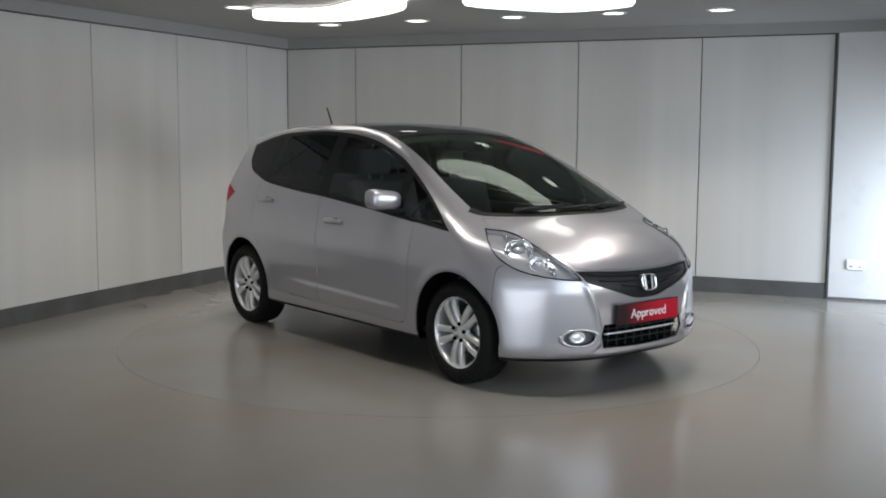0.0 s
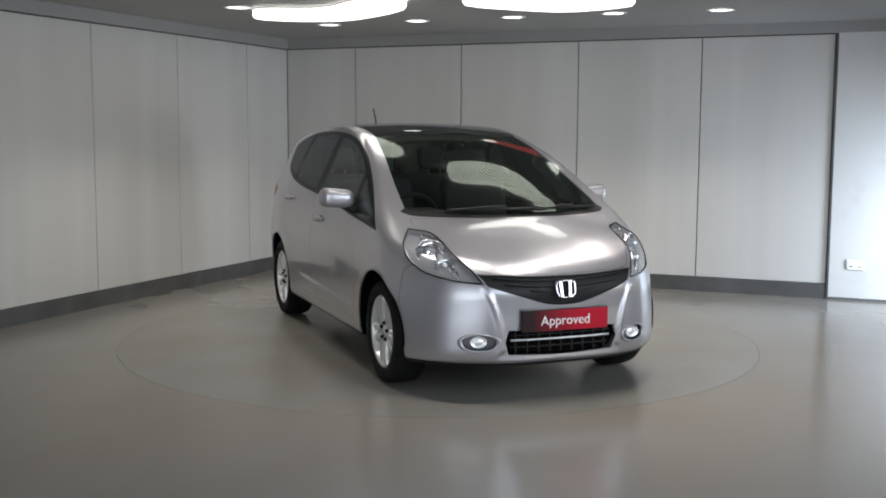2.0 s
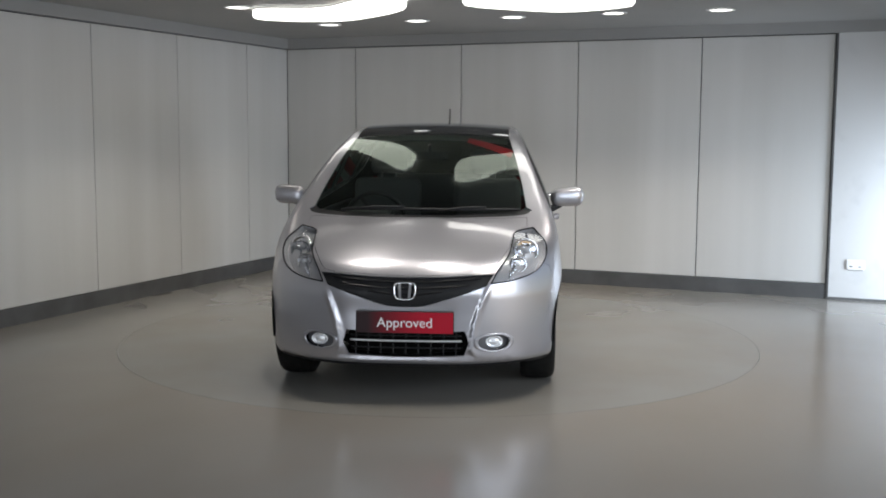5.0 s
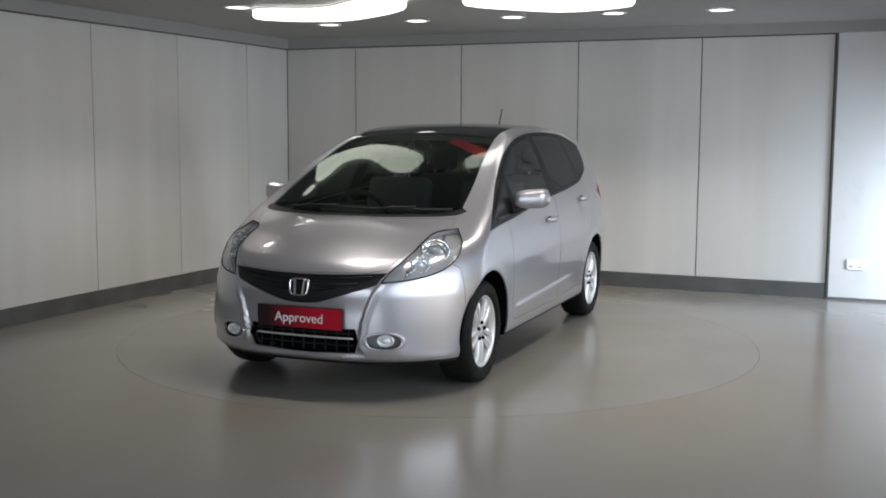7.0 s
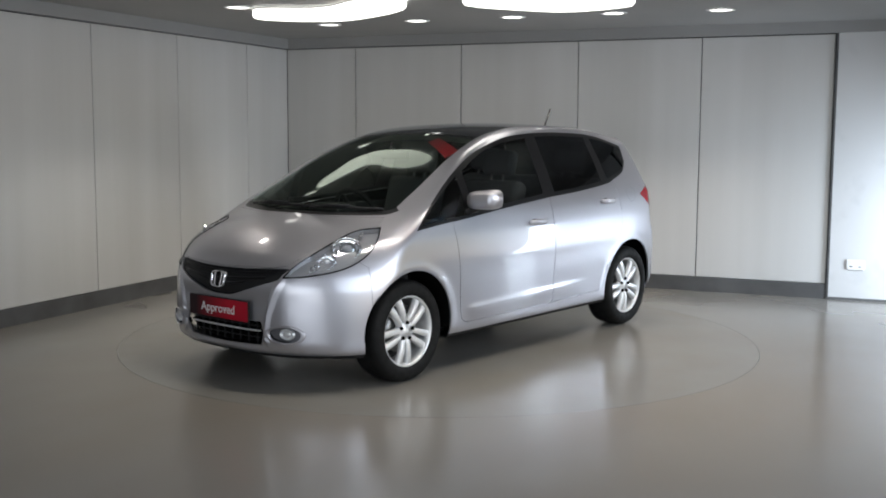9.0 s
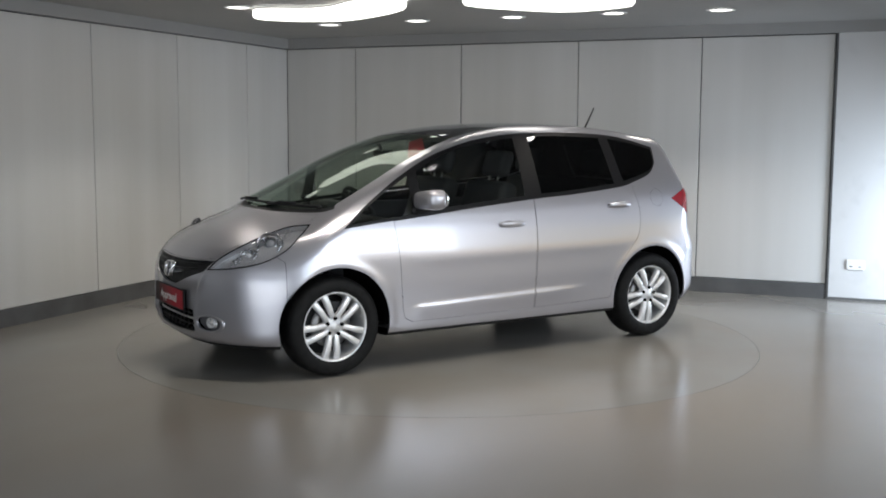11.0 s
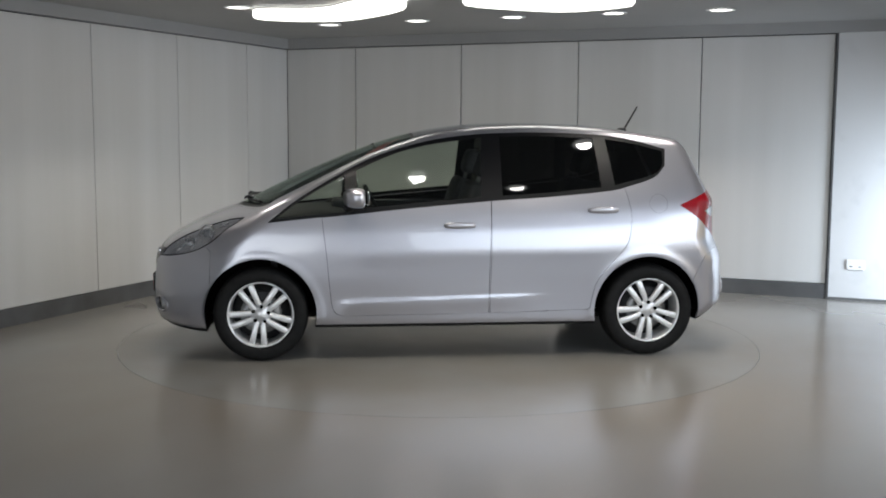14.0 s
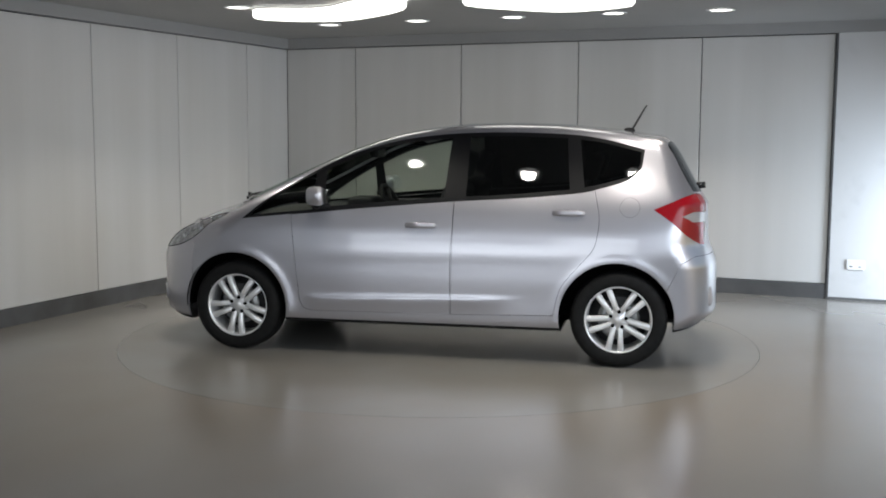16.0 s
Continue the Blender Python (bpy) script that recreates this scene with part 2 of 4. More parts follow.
    # skirting boards
    slab("baseboard_back", .015, 5.47, -.015, .03, 0, .132, M["skirting"], "dark grey skirting along the back wall", "baseboard")
    slab("baseboard_left", -.03, .015, -DEPTH, .03, 0, .132, M["skirting"], "dark grey skirting along the side wall", "baseboard")
    # fascia between panels and ceiling, with a shadow joint
    slab("trim_fascia_back", -.0, LENGTH, -.035, .03, WALL_H + .010, CEIL_H, M["ceiling"], "grey fascia above the wall panels", "trim")
    slab("trim_fascia_left", -.03, .035, -DEPTH, -.035, WALL_H + .010, CEIL_H, M["ceiling"], "grey fascia above the wall panels", "trim")


def ceiling_lights():
    shapes = (
        [(1.22, 2.36), (1.46, 2.14), (1.80, 2.07), (2.16, 2.25), (2.48, 2.50), (2.66, 2.72), (2.66, 2.90), (2.50, 2.93), (2.22, 2.78), (1.92, 2.55), (1.66, 2.50), (1.38, 2.62), (1.24, 2.56)],
        [(3.14, 2.62), (3.38, 2.30), (3.64, 2.08), (3.95, 2.11), (4.20, 2.25), (4.26, 2.42), (4.12, 2.54), (3.86, 2.50), (3.62, 2.56), (3.40, 2.80), (3.24, 2.92), (3.14, 2.82)])
    for outline in shapes:
        pts = spline([(s, -d) for s, d in outline], n=4)
        cx, cy = np.mean(pts, axis=0)
        lamp = thing("ceiling_light", "bent white glowing light panel under the ceiling", "ceiling light", ROOM @ pose(0, 0, 0), "bent ceiling lights")
        part("frame", prism([(cx + (x-cx)*1.015, cy + (y-cy)*1.015) for x, y in pts], CEIL_H - .008, CEIL_H - .002), M["white"], lamp, "white shallow rim", False)
        part("diffuser", prism(pts, CEIL_H - .068, CEIL_H - .009, .012), M["panel_light"], lamp, "glowing white diffuser", False)
    first = None
    # the last six positions are out of view, added to brighten floor and walls
    for s, d in ((1.21, 1.26), (2.10, 1.30), (2.98, 1.30), (3.84, 1.30), (4.68, 1.24), (1.21, 2.72), (1.21, 3.6), (4.75, 2.7), (4.75, 3.6), (3.0, 4.7), (3.9, 4.7), (4.75, 4.5)):
        m = ROOM @ pose(s, -d, CEIL_H)
        if first is None:
            first = thing("downlight", "small round recessed ceiling downlight with white rim, last six added out of view", "downlight", m, "recessed downlights")
            part("rim", lathe([(.112, -.001), (.110, -.007), (.090, -.009), (.086, -.004)], 32, axis="z"), M["white"], first, "white rim")
            part("lamp", lathe([(0, -.0055), (.060, -.0055), (.087, -.0035)], 32, axis="z"), M["spot"], first, "glowing lamp face")
        else:
            copy_thing(first, m)
        lamp = bpy.data.lights.new("downlight_beam", 'SPOT')
        lamp.energy, lamp.spot_size, lamp.spot_blend, lamp.shadow_soft_size, lamp.color = SPOT_W, radians(106), .65, .06, (1.0, .94, .85)
        new("downlight_beam", lamp).matrix_world = m @ pose(0, 0, -.02)


room_shell()
ceiling_lights()


def wall_socket():
    so = thing("wall_socket", "white plastic double socket on the white wall", "socket", ROOM @ pose(5.71, -.012, .315))
    part("face_plate", box(-.073, .073, -.012, 0, -.043, .043, .004), M["white"], so, "", False)
    for x in (-.036, .036):
        part("rocker", box(x-.008, x+.008, -.015, -.012, .012, .03, .001, 1), M["white"], so, "", False)
        part("pin_slot", box(x-.012, x+.012, -.0135, -.012, -.02, -.012), M["gap"], so, "dark slot", False)


wall_socket()


def turntable():
    tt = thing("turntable", "flush round floor turntable painted grey like the floor", "turntable", Matrix.Translation(HUB))
    part("disc", lathe([(0, 0), (1.0, 0), (2.1984, 0)], 200, axis="z"), M["table"], tt, "", False)
    part("pit_ring", lathe([(2.1986, -.0005), (2.196, -.05), (2.203, -.05), (2.2003, -.0005)], 200, axis="z"), M["skirting"], tt, "dark gap round the disc", False)
    return tt


TABLE = turntable()
# ---- car body surface (car space: x forward, y to its left, z up) ----
def lerp_curve(x, xs, ys):
    """Smooth interpolation through a few knots (monotone cubic)."""
    x = np.asarray(x, float)
    xs, ys = np.asarray(xs, float), np.asarray(ys, float)
    h = np.diff(xs)
    d = np.diff(ys) / h
    m = np.empty(len(xs))
    m[0], m[-1] = d[0], d[-1]
    m[1:-1] = np.where(d[:-1] * d[1:] > 0, 2 * d[:-1] * d[1:] / np.where(d[:-1] + d[1:] == 0, 1, d[:-1] + d[1:]), 0)
    i = np.clip(np.searchsorted(xs, x) - 1, 0, len(h) - 1)
    t = (x - xs[i]) / h[i]
    inside = (2*t**3 - 3*t**2 + 1)*ys[i] + (t**3 - 2*t**2 + t)*h[i]*m[i] + (3*t**2 - 2*t**3)*ys[i+1] + (t**3 - t**2)*h[i]*m[i+1]
    return np.where(t < 0, ys[0] + m[0]*(x - xs[0]), np.where(t > 1, ys[-1] + m[-1]*(x - xs[-1]), inside))


def smax(a, b, k):
    h = np.maximum(k - np.abs(a - b), 0)
    return np.maximum(a, b) + h * h / (4 * k)


def step(a, b, x):
    t = np.clip((x - a) / (b - a), 0, 1)
    return t * t * (3 - 2 * t)


def top_z(x, y):
    zc = lerp_curve(x, [-1.75, -1.53, -1.3, -1.1, -.8, -.5, -.2, .1, .35, .6, .9, 1.2, 1.42, 1.56, 1.69, 1.80, 1.90, 1.97, 2.1],
                    [1.385, 1.428, 1.458, 1.485, 1.508, 1.514, 1.506, 1.472, 1.414, 1.332, 1.208, 1.072, .962, .912, .858, .802, .742, .69, .57])
    bow = lerp_curve(x, [-1.6, -.5, .1, .5, 1.0, 1.42, 1.8, 2.0], [.035, .028, .034, .050, .072, .076, .072, .06])
    return zc - bow * (y / .62) ** 2


def side_y(x, z):
    g = lerp_curve(z, [.1, .2, .27, .40, .55, .68, .80, .92, 1.02, 1.2, 1.35, 1.5],
                   [.775, .805, .822, .832, .843, .846, .836, .812, .782, .706, .634, .555])
    w = lerp_curve(x, [-2.0, -1.6, -1.25, -.6, .3, 1.0, 1.4, 1.7, 2.0], [-.10, -.035, -.006, 0, 0, -.002, -.008, -.028, -.075])
    low = np.clip((1.0 - z) / .5, 0, 1)
    y = g + w * (.45 + .55 * low)
    for cx in (1.25, -1.235):  # flared arches
        r = np.hypot(x - cx, z - .305)
        y = y + .006 * np.exp(-((r - .365) / .035) ** 2) * step(.18, .3, z)
    # pressed wedge low on the doors, and the shoulder line
    line = .388 - .027 * (x - .03)
    run = step(-.72, -.3, x) * (1 - step(.66, .78, x))
    dz = z - line
    y = y + .0075 * run * np.where(dz > 0, np.exp(-(dz / .020) ** 2), np.exp(-(dz / .06) ** 2))
    y = y + .007 * (1 - step(.276, .286, z)) * step(-.95, -.8, x) * (1 - step(.8, .95, x))
    shoulder = .672 + .012 * (.5 - x)
    ds = z - shoulder
    y = y + .003 * step(-1.15, -.7, x) * (1 - step(.45, .9, x)) * np.where(ds > 0, np.exp(-(ds / .09) ** 2), np.exp(-(ds / .045) ** 2))
    return y


def front_x(y, z):
    x0 = lerp_curve(z, [.1, .2, .235, .30, .45, .56, .64, .72, .9], [1.84, 1.925, 1.965, 1.978, 1.985, 1.985, 1.975, 1.95, 1.87])
    lean = lerp_curve(z, [.2, .5, .75, .95], [.36, .40, .46, .52])
    x = x0 - lean * (np.abs(y) / .8) ** 3.2
    edge = lerp_curve(z, [.22, .30, .42, .60, .66], [.385, .345, .36, .42, .45])
    inner = 1 - step(-.018, .010, np.abs(y) - edge)
    crease = np.exp(-((np.abs(y) - edge - .012) / .016) ** 2) * step(.23, .30, z) * (1 - step(.58, .68, z))
    return x - .013 * inner * step(.215, .26, z) * (1 - step(.47, .62, z)) + .010 * crease


def rear_x(y, z):
    x0 = lerp_curve(z, [.15, .24, .35, .62, .70, .78, 1.0, 1.06, 1.17, 1.32, 1.43, 1.52],
                    [-1.64, -1.76, -1.862, -1.855, -1.83, -1.80, -1.79, -1.755, -1.69, -1.605, -1.53, -1.47])
    return x0 + .19 * (np.abs(y) / .8) ** 4


def body_f(x, y, z):
    """Negative inside the car's body."""
    y = np.abs(y)
    top = (z - top_z(x, y)) * lerp_curve(x, [-1.6, -.3, .3, 1.0, 1.6, 2.0], [.98, 1, .97, .91, .91, .8])
    f = smax(y - side_y(x, z), top, lerp_curve(x, [-1.6, -.4, .4, 1.1, 1.5, 1.9], [.06, .055, .05, .07, .10, .10]))
    f = smax(f, x - front_x(y, z), .075)
    f = smax(f, rear_x(y, z) - x, .058)
    return smax(f, lerp_curve(x, [-2, -1.5, -1.0, 1.0, 1.5, 2.0], [.235, .225, .215, .212, .19, .185]) - z, .03)


def body_hit(px, py, pz, dx, dy, dz, far=1.6):
    """Where rays from inside leave the body."""
    lo, hi = np.zeros_like(px), np.full_like(px, far)
    for _ in range(34):
        mid = (lo + hi) / 2
        inside = body_f(px + mid*dx, py + mid*dy, pz + mid*dz) < 0
        lo, hi = np.where(inside, mid, lo), np.where(inside, hi, mid)
    return px + lo*dx, py + lo*dy, pz + lo*dz
# ---- the car ----
SIDE = (Vector((1, 0, 0)), Vector((0, 0, 1)))
PLAN = (Vector((1, 0, 0)), Vector((0, 1, 0)))
NOSE = (Vector((0, 1, 0)), Vector((0, 0, 1)))
D = 1 / math.sqrt(2)
EYE45 = (Vector((D, -D, 0)), Vector((0, 0, 1)))      # seen from the front corner
TAIL45 = (Vector((-D, -D, 0)), Vector((0, 0, 1)))    # seen from the rear corner

WINDOWS = spline([(1.200, .880), (.95, .906), (.69, .931), (.34, .967), (-.20, 1.014), (-.56, 1.037), (-.96, 1.074), (-1.12, 1.105), (-1.29, 1.160), (-1.370, 1.235),
                  (-1.385, 1.345), (-1.16, 1.403), (-.94, 1.436), (-.54, 1.449), (-.17, 1.438), (.12, 1.404), (.34, 1.352), (.53, 1.288), (.71, 1.203), (.89, 1.102), (1.06, .993)], (0, 9, 10), 4)
QUARTER = [(1.150, .904), (.720, .947), (.715, 1.180), (.89, 1.086), (1.05, .984)]
FRONT_GLASS = spline([(.640, .966), (.34, .995), (-.145, 1.038), (-.165, 1.412), (.11, 1.380), (.33, 1.333), (.50, 1.272), (.645, 1.205)], (0, 2, 3, 7), 4)
REAR_GLASS = spline([(-.285, 1.046), (-.56, 1.062), (-.935, 1.098), (-.905, 1.412), (-.54, 1.424), (-.285, 1.418)], (0, 2, 3, 5), 4)
TAIL_GLASS = spline([(-1.025, 1.110), (-1.28, 1.178), (-1.350, 1.238), (-1.362, 1.330), (-1.15, 1.382), (-.985, 1.405)], (0, 3, 5), 4)
FRONT_DOOR = spline([(.862, .925), (.858, .86), (.836, .68), (.820, .50), (.798, .335), (.745, .292), (.70, .288), (-.195, .297), (-.200, .68), (-.222, 1.030), (0, 1.03), (.5, .98)], (0, 6, 7, 9), 4)
REAR_DOOR = spline([(-.212, 1.030), (-.206, .68), (-.201, .297), (-.80, .312), (-.852, .322), (-.868, .40), (-.905, .51), (-1.006, .632), (-1.092, .735), (-1.120, .85), (-1.122, .95), (-1.088, 1.105), (-.6, 1.07)], (0, 2, 3, 11), 4)
SCREEN = spline([(1.395, 0), (1.375, .20), (1.315, .40), (1.235, .575), (1.170, .635), (.93, .610), (.62, .565), (.285, .520), (.275, .30), (.27, 0), (.27, -.05), (1.395, -.05)], (0, 4, 7, 9, 10, 11), 4)
COWL = spline([(1.430, 0), (1.410, .22), (1.345, .44), (1.262, .615), (1.19, .672), (1.15, .60), (1.20, 0), (1.2, -.05), (1.43, -.05)], (0, 4, 5, 6, 7, 8), 4)
ROOF_STRIP = [(.20, -.05), (.20, .512), (.33, .518), (.33, -.05)]
ROOF_GLASS = spline([(.245, 0), (.255, .30), (.262, .515), (-.3, .500), (-.90, .495), (-.915, .3), (-.92, 0), (-.92, -.05), (.245, -.05)], (0, 2, 4, 6, 7, 8), 4)
BONNET = spline([(1.438, 0), (1.418, .23), (1.352, .46), (1.275, .64), (1.36, .645), (1.46, .570), (1.66, .545), (1.80, .492), (1.862, .452), (1.905, .36), (1.936, .18), (1.945, 0), (1.945, -.05), (1.438, -.05)], (0, 3, 4, 8, 11, 12, 13), 4)
# headlamp, seen from the corner: (x - y) / sqrt 2 against z
HEADLAMP = spline([(.478, .902), (.63, .880), (.80, .803), (.95, .715), (1.028, .645), (.86, .660), (.69, .694), (.575, .752), (.512, .822)], (0, 4), 6)
GRILLE = spline([(-.05, .681), (.0, .681), (.18, .684), (.36, .692), (.470, .695), (.425, .634), (.25, .578), (.10, .533), (0, .526), (-.05, .526)], (0, 4, 5, 9), 4)
INTAKE = [(-.05, .392), (.318, .392), (.335, .33), (.312, .262), (0, .252), (-.05, .252)]
FOG = spline([(.385, .350), (.44, .372), (.51, .374), (.560, .345), (.545, .300), (.47, .285), (.395, .305)], (), 5)
TAILLAMP = spline([(.468, .985), (.62, 1.055), (.80, 1.076), (.93, 1.060), (.90, .93), (.86, .757), (.77, .772), (.61, .842)], (0, 3, 5), 5)
TAIL_CLEAR = [(.60, .945), (.70, .968), (1.0, .960), (1.0, .898), (.70, .905)]
FRONT_BUMPER = [(1.46, .10), (1.56, .50), (1.555, .70), (1.60, .735), (1.75, .70), (1.84, .668), (1.95, .64), (2.3, .60), (2.3, .10)]
REAR_BUMPER = [(-1.5, .10), (-1.54, .50), (-1.62, .66), (-1.70, .70), (-2.2, .70), (-2.2, .10)]
TAILGATE = spline([(0, .70), (.50, .70), (.56, .80), (.62, 1.08), (.60, 1.30), (.54, 1.405), (0, 1.415), (-.05, 1.415), (-.05, .70)], (0, 1, 5, 6, 7, 8), 4)
REAR_SCREEN = spline([(0, 1.07), (.585, 1.09), (.575, 1.28), (.50, 1.385), (0, 1.385), (-.05, 1.385), (-.05, 1.08)], (0, 1, 4, 5, 6), 4)


def arch(cx, r):
    return [(cx + r*math.cos(a), .305 + r*math.sin(a)) for a in np.linspace(-.32, math.pi + .32, 44)] + [(cx - r*.94, .05), (cx + r*.94, .05)]


# name, axes, outline, and the part of the half body that it may touch
REGIONS = (
    ("bonnet", PLAN, BONNET, lambda c: c.x > 1.2 and c.z > .6),
    ("front_bumper", SIDE, FRONT_BUMPER, lambda c: c.x > 1.4),
    ("rear_bumper", SIDE, REAR_BUMPER, lambda c: c.x < -1.4),
    ("tailgate", NOSE, TAILGATE, lambda c: c.x < -1.42 and c.z > .6),
    ("rear_screen", NOSE, REAR_SCREEN, lambda c: c.x < -1.42 and c.z > .9),
    ("underbody", SIDE, [(-2.3, -.1), (2.3, -.1), (2.3, .208), (1.5, .213), (1.0, .236), (-1.0, .238), (-1.5, .245), (-2.3, .255)], lambda c: c.z < .3),
    ("front_door", SIDE, FRONT_DOOR, lambda c: c.y > .6),
    ("rear_door", SIDE, REAR_DOOR, lambda c: c.y > .6),
    ("window_trim", SIDE, WINDOWS, lambda c: c.y > .54),
    ("quarter_glass", SIDE, QUARTER, lambda c: c.y > .54),
    ("front_glass", SIDE, FRONT_GLASS, lambda c: c.y > .54),
    ("rear_glass", SIDE, REAR_GLASS, lambda c: c.y > .54),
    ("tail_glass", SIDE, TAIL_GLASS, lambda c: c.y > .54),
    ("cowl", PLAN, COWL, lambda c: c.z > .85 and c.x > 1.0),
    ("roof_strip", PLAN, ROOF_STRIP, lambda c: c.z > 1.3),
    ("windscreen", PLAN, SCREEN, lambda c: c.z > .9),
    ("roof_glass", PLAN, ROOF_GLASS, lambda c: c.z > 1.3),
    ("grille", NOSE, GRILLE, lambda c: c.x > 1.6),
    ("headlamp", EYE45, HEADLAMP, lambda c: c.x > 1.2 and c.y > .3),
    ("intake", NOSE, INTAKE, lambda c: c.x > 1.6),
    ("fog", NOSE, FOG, lambda c: c.x > 1.6),
    ("tail_lamp", TAIL45, TAILLAMP, lambda c: c.x < -1.2 and c.y > .3),
    ("tail_clear", TAIL45, TAIL_CLEAR, lambda c: c.x < -1.2 and c.y > .3),
    ("arch", SIDE, arch(1.25, .352), lambda c: c.y > .4),
    ("arch", SIDE, arch(-1.235, .352), lambda c: c.y > .4),
)


def half_body():
    """The left half of the outer skin, by rays from a core line: points and four-sided faces."""
    nu, nr, nf = 150, 56, 116
    us = []
    for k in range(nr):
        us.append((-1.05, -math.pi/2 * (1 - (k + .02) / nr)))
    for k in range(nu + 1):
        us.append((-1.05 + 2.35 * k / nu, 0.0))
    for k in range(1, nf + 1):
        us.append((1.30, math.pi/2 * (k - .02) / nf))
    cx, psi = np.array(us).T
    phi = np.radians(np.concatenate([np.linspace(-90, -32, 22, endpoint=False), np.linspace(-32, 14, 74, endpoint=False),
                                     np.linspace(14, 60, 42, endpoint=False), np.linspace(60, 90, 25)]))
    na = len(phi)
    X, A = np.meshgrid(cx, phi, indexing="ij")
    P = np.meshgrid(psi, phi, indexing="ij")[0]
    dx, dy, dz = np.sin(P), np.cos(P)*np.cos(A), np.cos(P)*np.sin(A)
    x, y, z = body_hit(X, np.zeros_like(X), np.full_like(X, .60), dx, dy, dz)
    y[:, 0] = y[:, -1] = 0
    verts = [tuple(v) for v in np.stack([x, y, z], -1).reshape(-1, 3)]
    faces = []
    for i in range(len(us) - 1):
        for j in range(na - 1):
            k = i*na + j
            faces.append([k, k + 1, k + na + 1, k + na])
    return verts, faces


def expand(f, splits):
    """A face with the points that its neighbours' cuts put on its edges."""
    out = []
    todo = [(f[i], f[(i+1) % len(f)]) for i in range(len(f))]
    for i, j in todo:
        stack = [(i, j)]
        while stack:
            p, q = stack.pop()
            m = splits.get((min(p, q), max(p, q)))
            if m is None:
                out.append(p)
            else:
                stack += [(m, q), (p, m)]
    return out


def knife(verts, faces, mids, splits, axes, outline, allowed):
    """Cuts the faces along an outline, seen along the axes' normal. mids: the faces' centres."""
    ab = np.array(axes)
    seg_a = np.array(outline, float)
    seg_b = np.roll(seg_a, -1, axis=0)
    lo, hi = seg_a.min(0) - .05, seg_a.max(0) + .05
    flat = np.array(mids) @ ab.T
    near = np.where((flat > lo).all(1) & (flat < hi).all(1))[0]
    near = [i for i in near if allowed(Vector(mids[i]))]
    d = seg_b - seg_a
    q = flat[near][:, None, :]
    t = np.clip(((q - seg_a) * d).sum(2) / np.maximum((d*d).sum(1), 1e-12), 0, 1)
    close = (((seg_a + t[:, :, None]*d - q) ** 2).sum(2)).min(1) < .035 ** 2
    flat_v = {}

    def uv(i):
        if i not in flat_v:
            flat_v[i] = (sum(a*b for a, b in zip(axes[0], verts[i])), sum(a*b for a, b in zip(axes[1], verts[i])))
        return flat_v[i]

    def bounds(k):
        w = [uv(i) for i in faces[k]]
        return min(p[0] for p in w), max(p[0] for p in w), min(p[1] for p in w), max(p[1] for p in w)

    cand = {i: bounds(i) for i, k in zip(near, close) if k}
    for p, e in zip(seg_a, d):
        if abs(e[0]) + abs(e[1]) < 1e-6:
            continue
        size = math.hypot(*e)
        nx, ny = -e[1] / size, e[0] / size
        x0, x1 = min(p[0], p[0] + e[0]) - 1e-4, max(p[0], p[0] + e[0]) + 1e-4
        y0, y1 = min(p[1], p[1] + e[1]) - 1e-4, max(p[1], p[1] + e[1]) + 1e-4
        for k in [k for k, (u0, u1, w0, w1) in cand.items() if u1 > x0 and u0 < x1 and w1 > y0 and w0 < y1]:
            f = faces[k] = expand(faces[k], splits)
            h = [(uv(i)[0] - p[0])*nx + (uv(i)[1] - p[1])*ny for i in f]
            h = [0.0 if abs(v) < 1e-5 else v for v in h]
            if max(h) <= 0 or min(h) >= 0:
                continue
            up, down = [], []
            for m in range(len(f)):
                i, j, hi_, hj = f[m], f[(m+1) % len(f)], h[m], h[(m+1) % len(f)]
                if hi_ >= 0:
                    up.append(i)
                if hi_ <= 0:
                    down.append(i)
                if hi_ * hj < 0:
                    key = (min(i, j), max(i, j))
                    if key not in splits:
                        t_ = hi_ / (hi_ - hj)
                        verts.append(tuple(a + (b - a)*t_ for a, b in zip(verts[i], verts[j])))
                        splits[key] = len(verts) - 1
                    up.append(splits[key])
                    down.append(splits[key])
            if len(up) < 3 or len(down) < 3:
                continue
            faces[k] = up
            faces.append(down)
            n = len(faces) - 1
            for g in (k, n):
                c = tuple(sum(verts[i][a] for i in faces[g]) / len(faces[g]) for a in range(3))
                if g == k:
                    mids[k] = c
                else:
                    mids.append(c)
                cand[g] = bounds(g)


def inside(outline, q):
    x, y = q
    odd = False
    j = len(outline) - 1
    for i in range(len(outline)):
        xi, yi = outline[i]
        xj, yj = outline[j]
        if (yi > y) != (yj > y) and x < (xj - xi) * (y - yi) / (yj - yi) + xi:
            odd = not odd
        j = i
    return odd


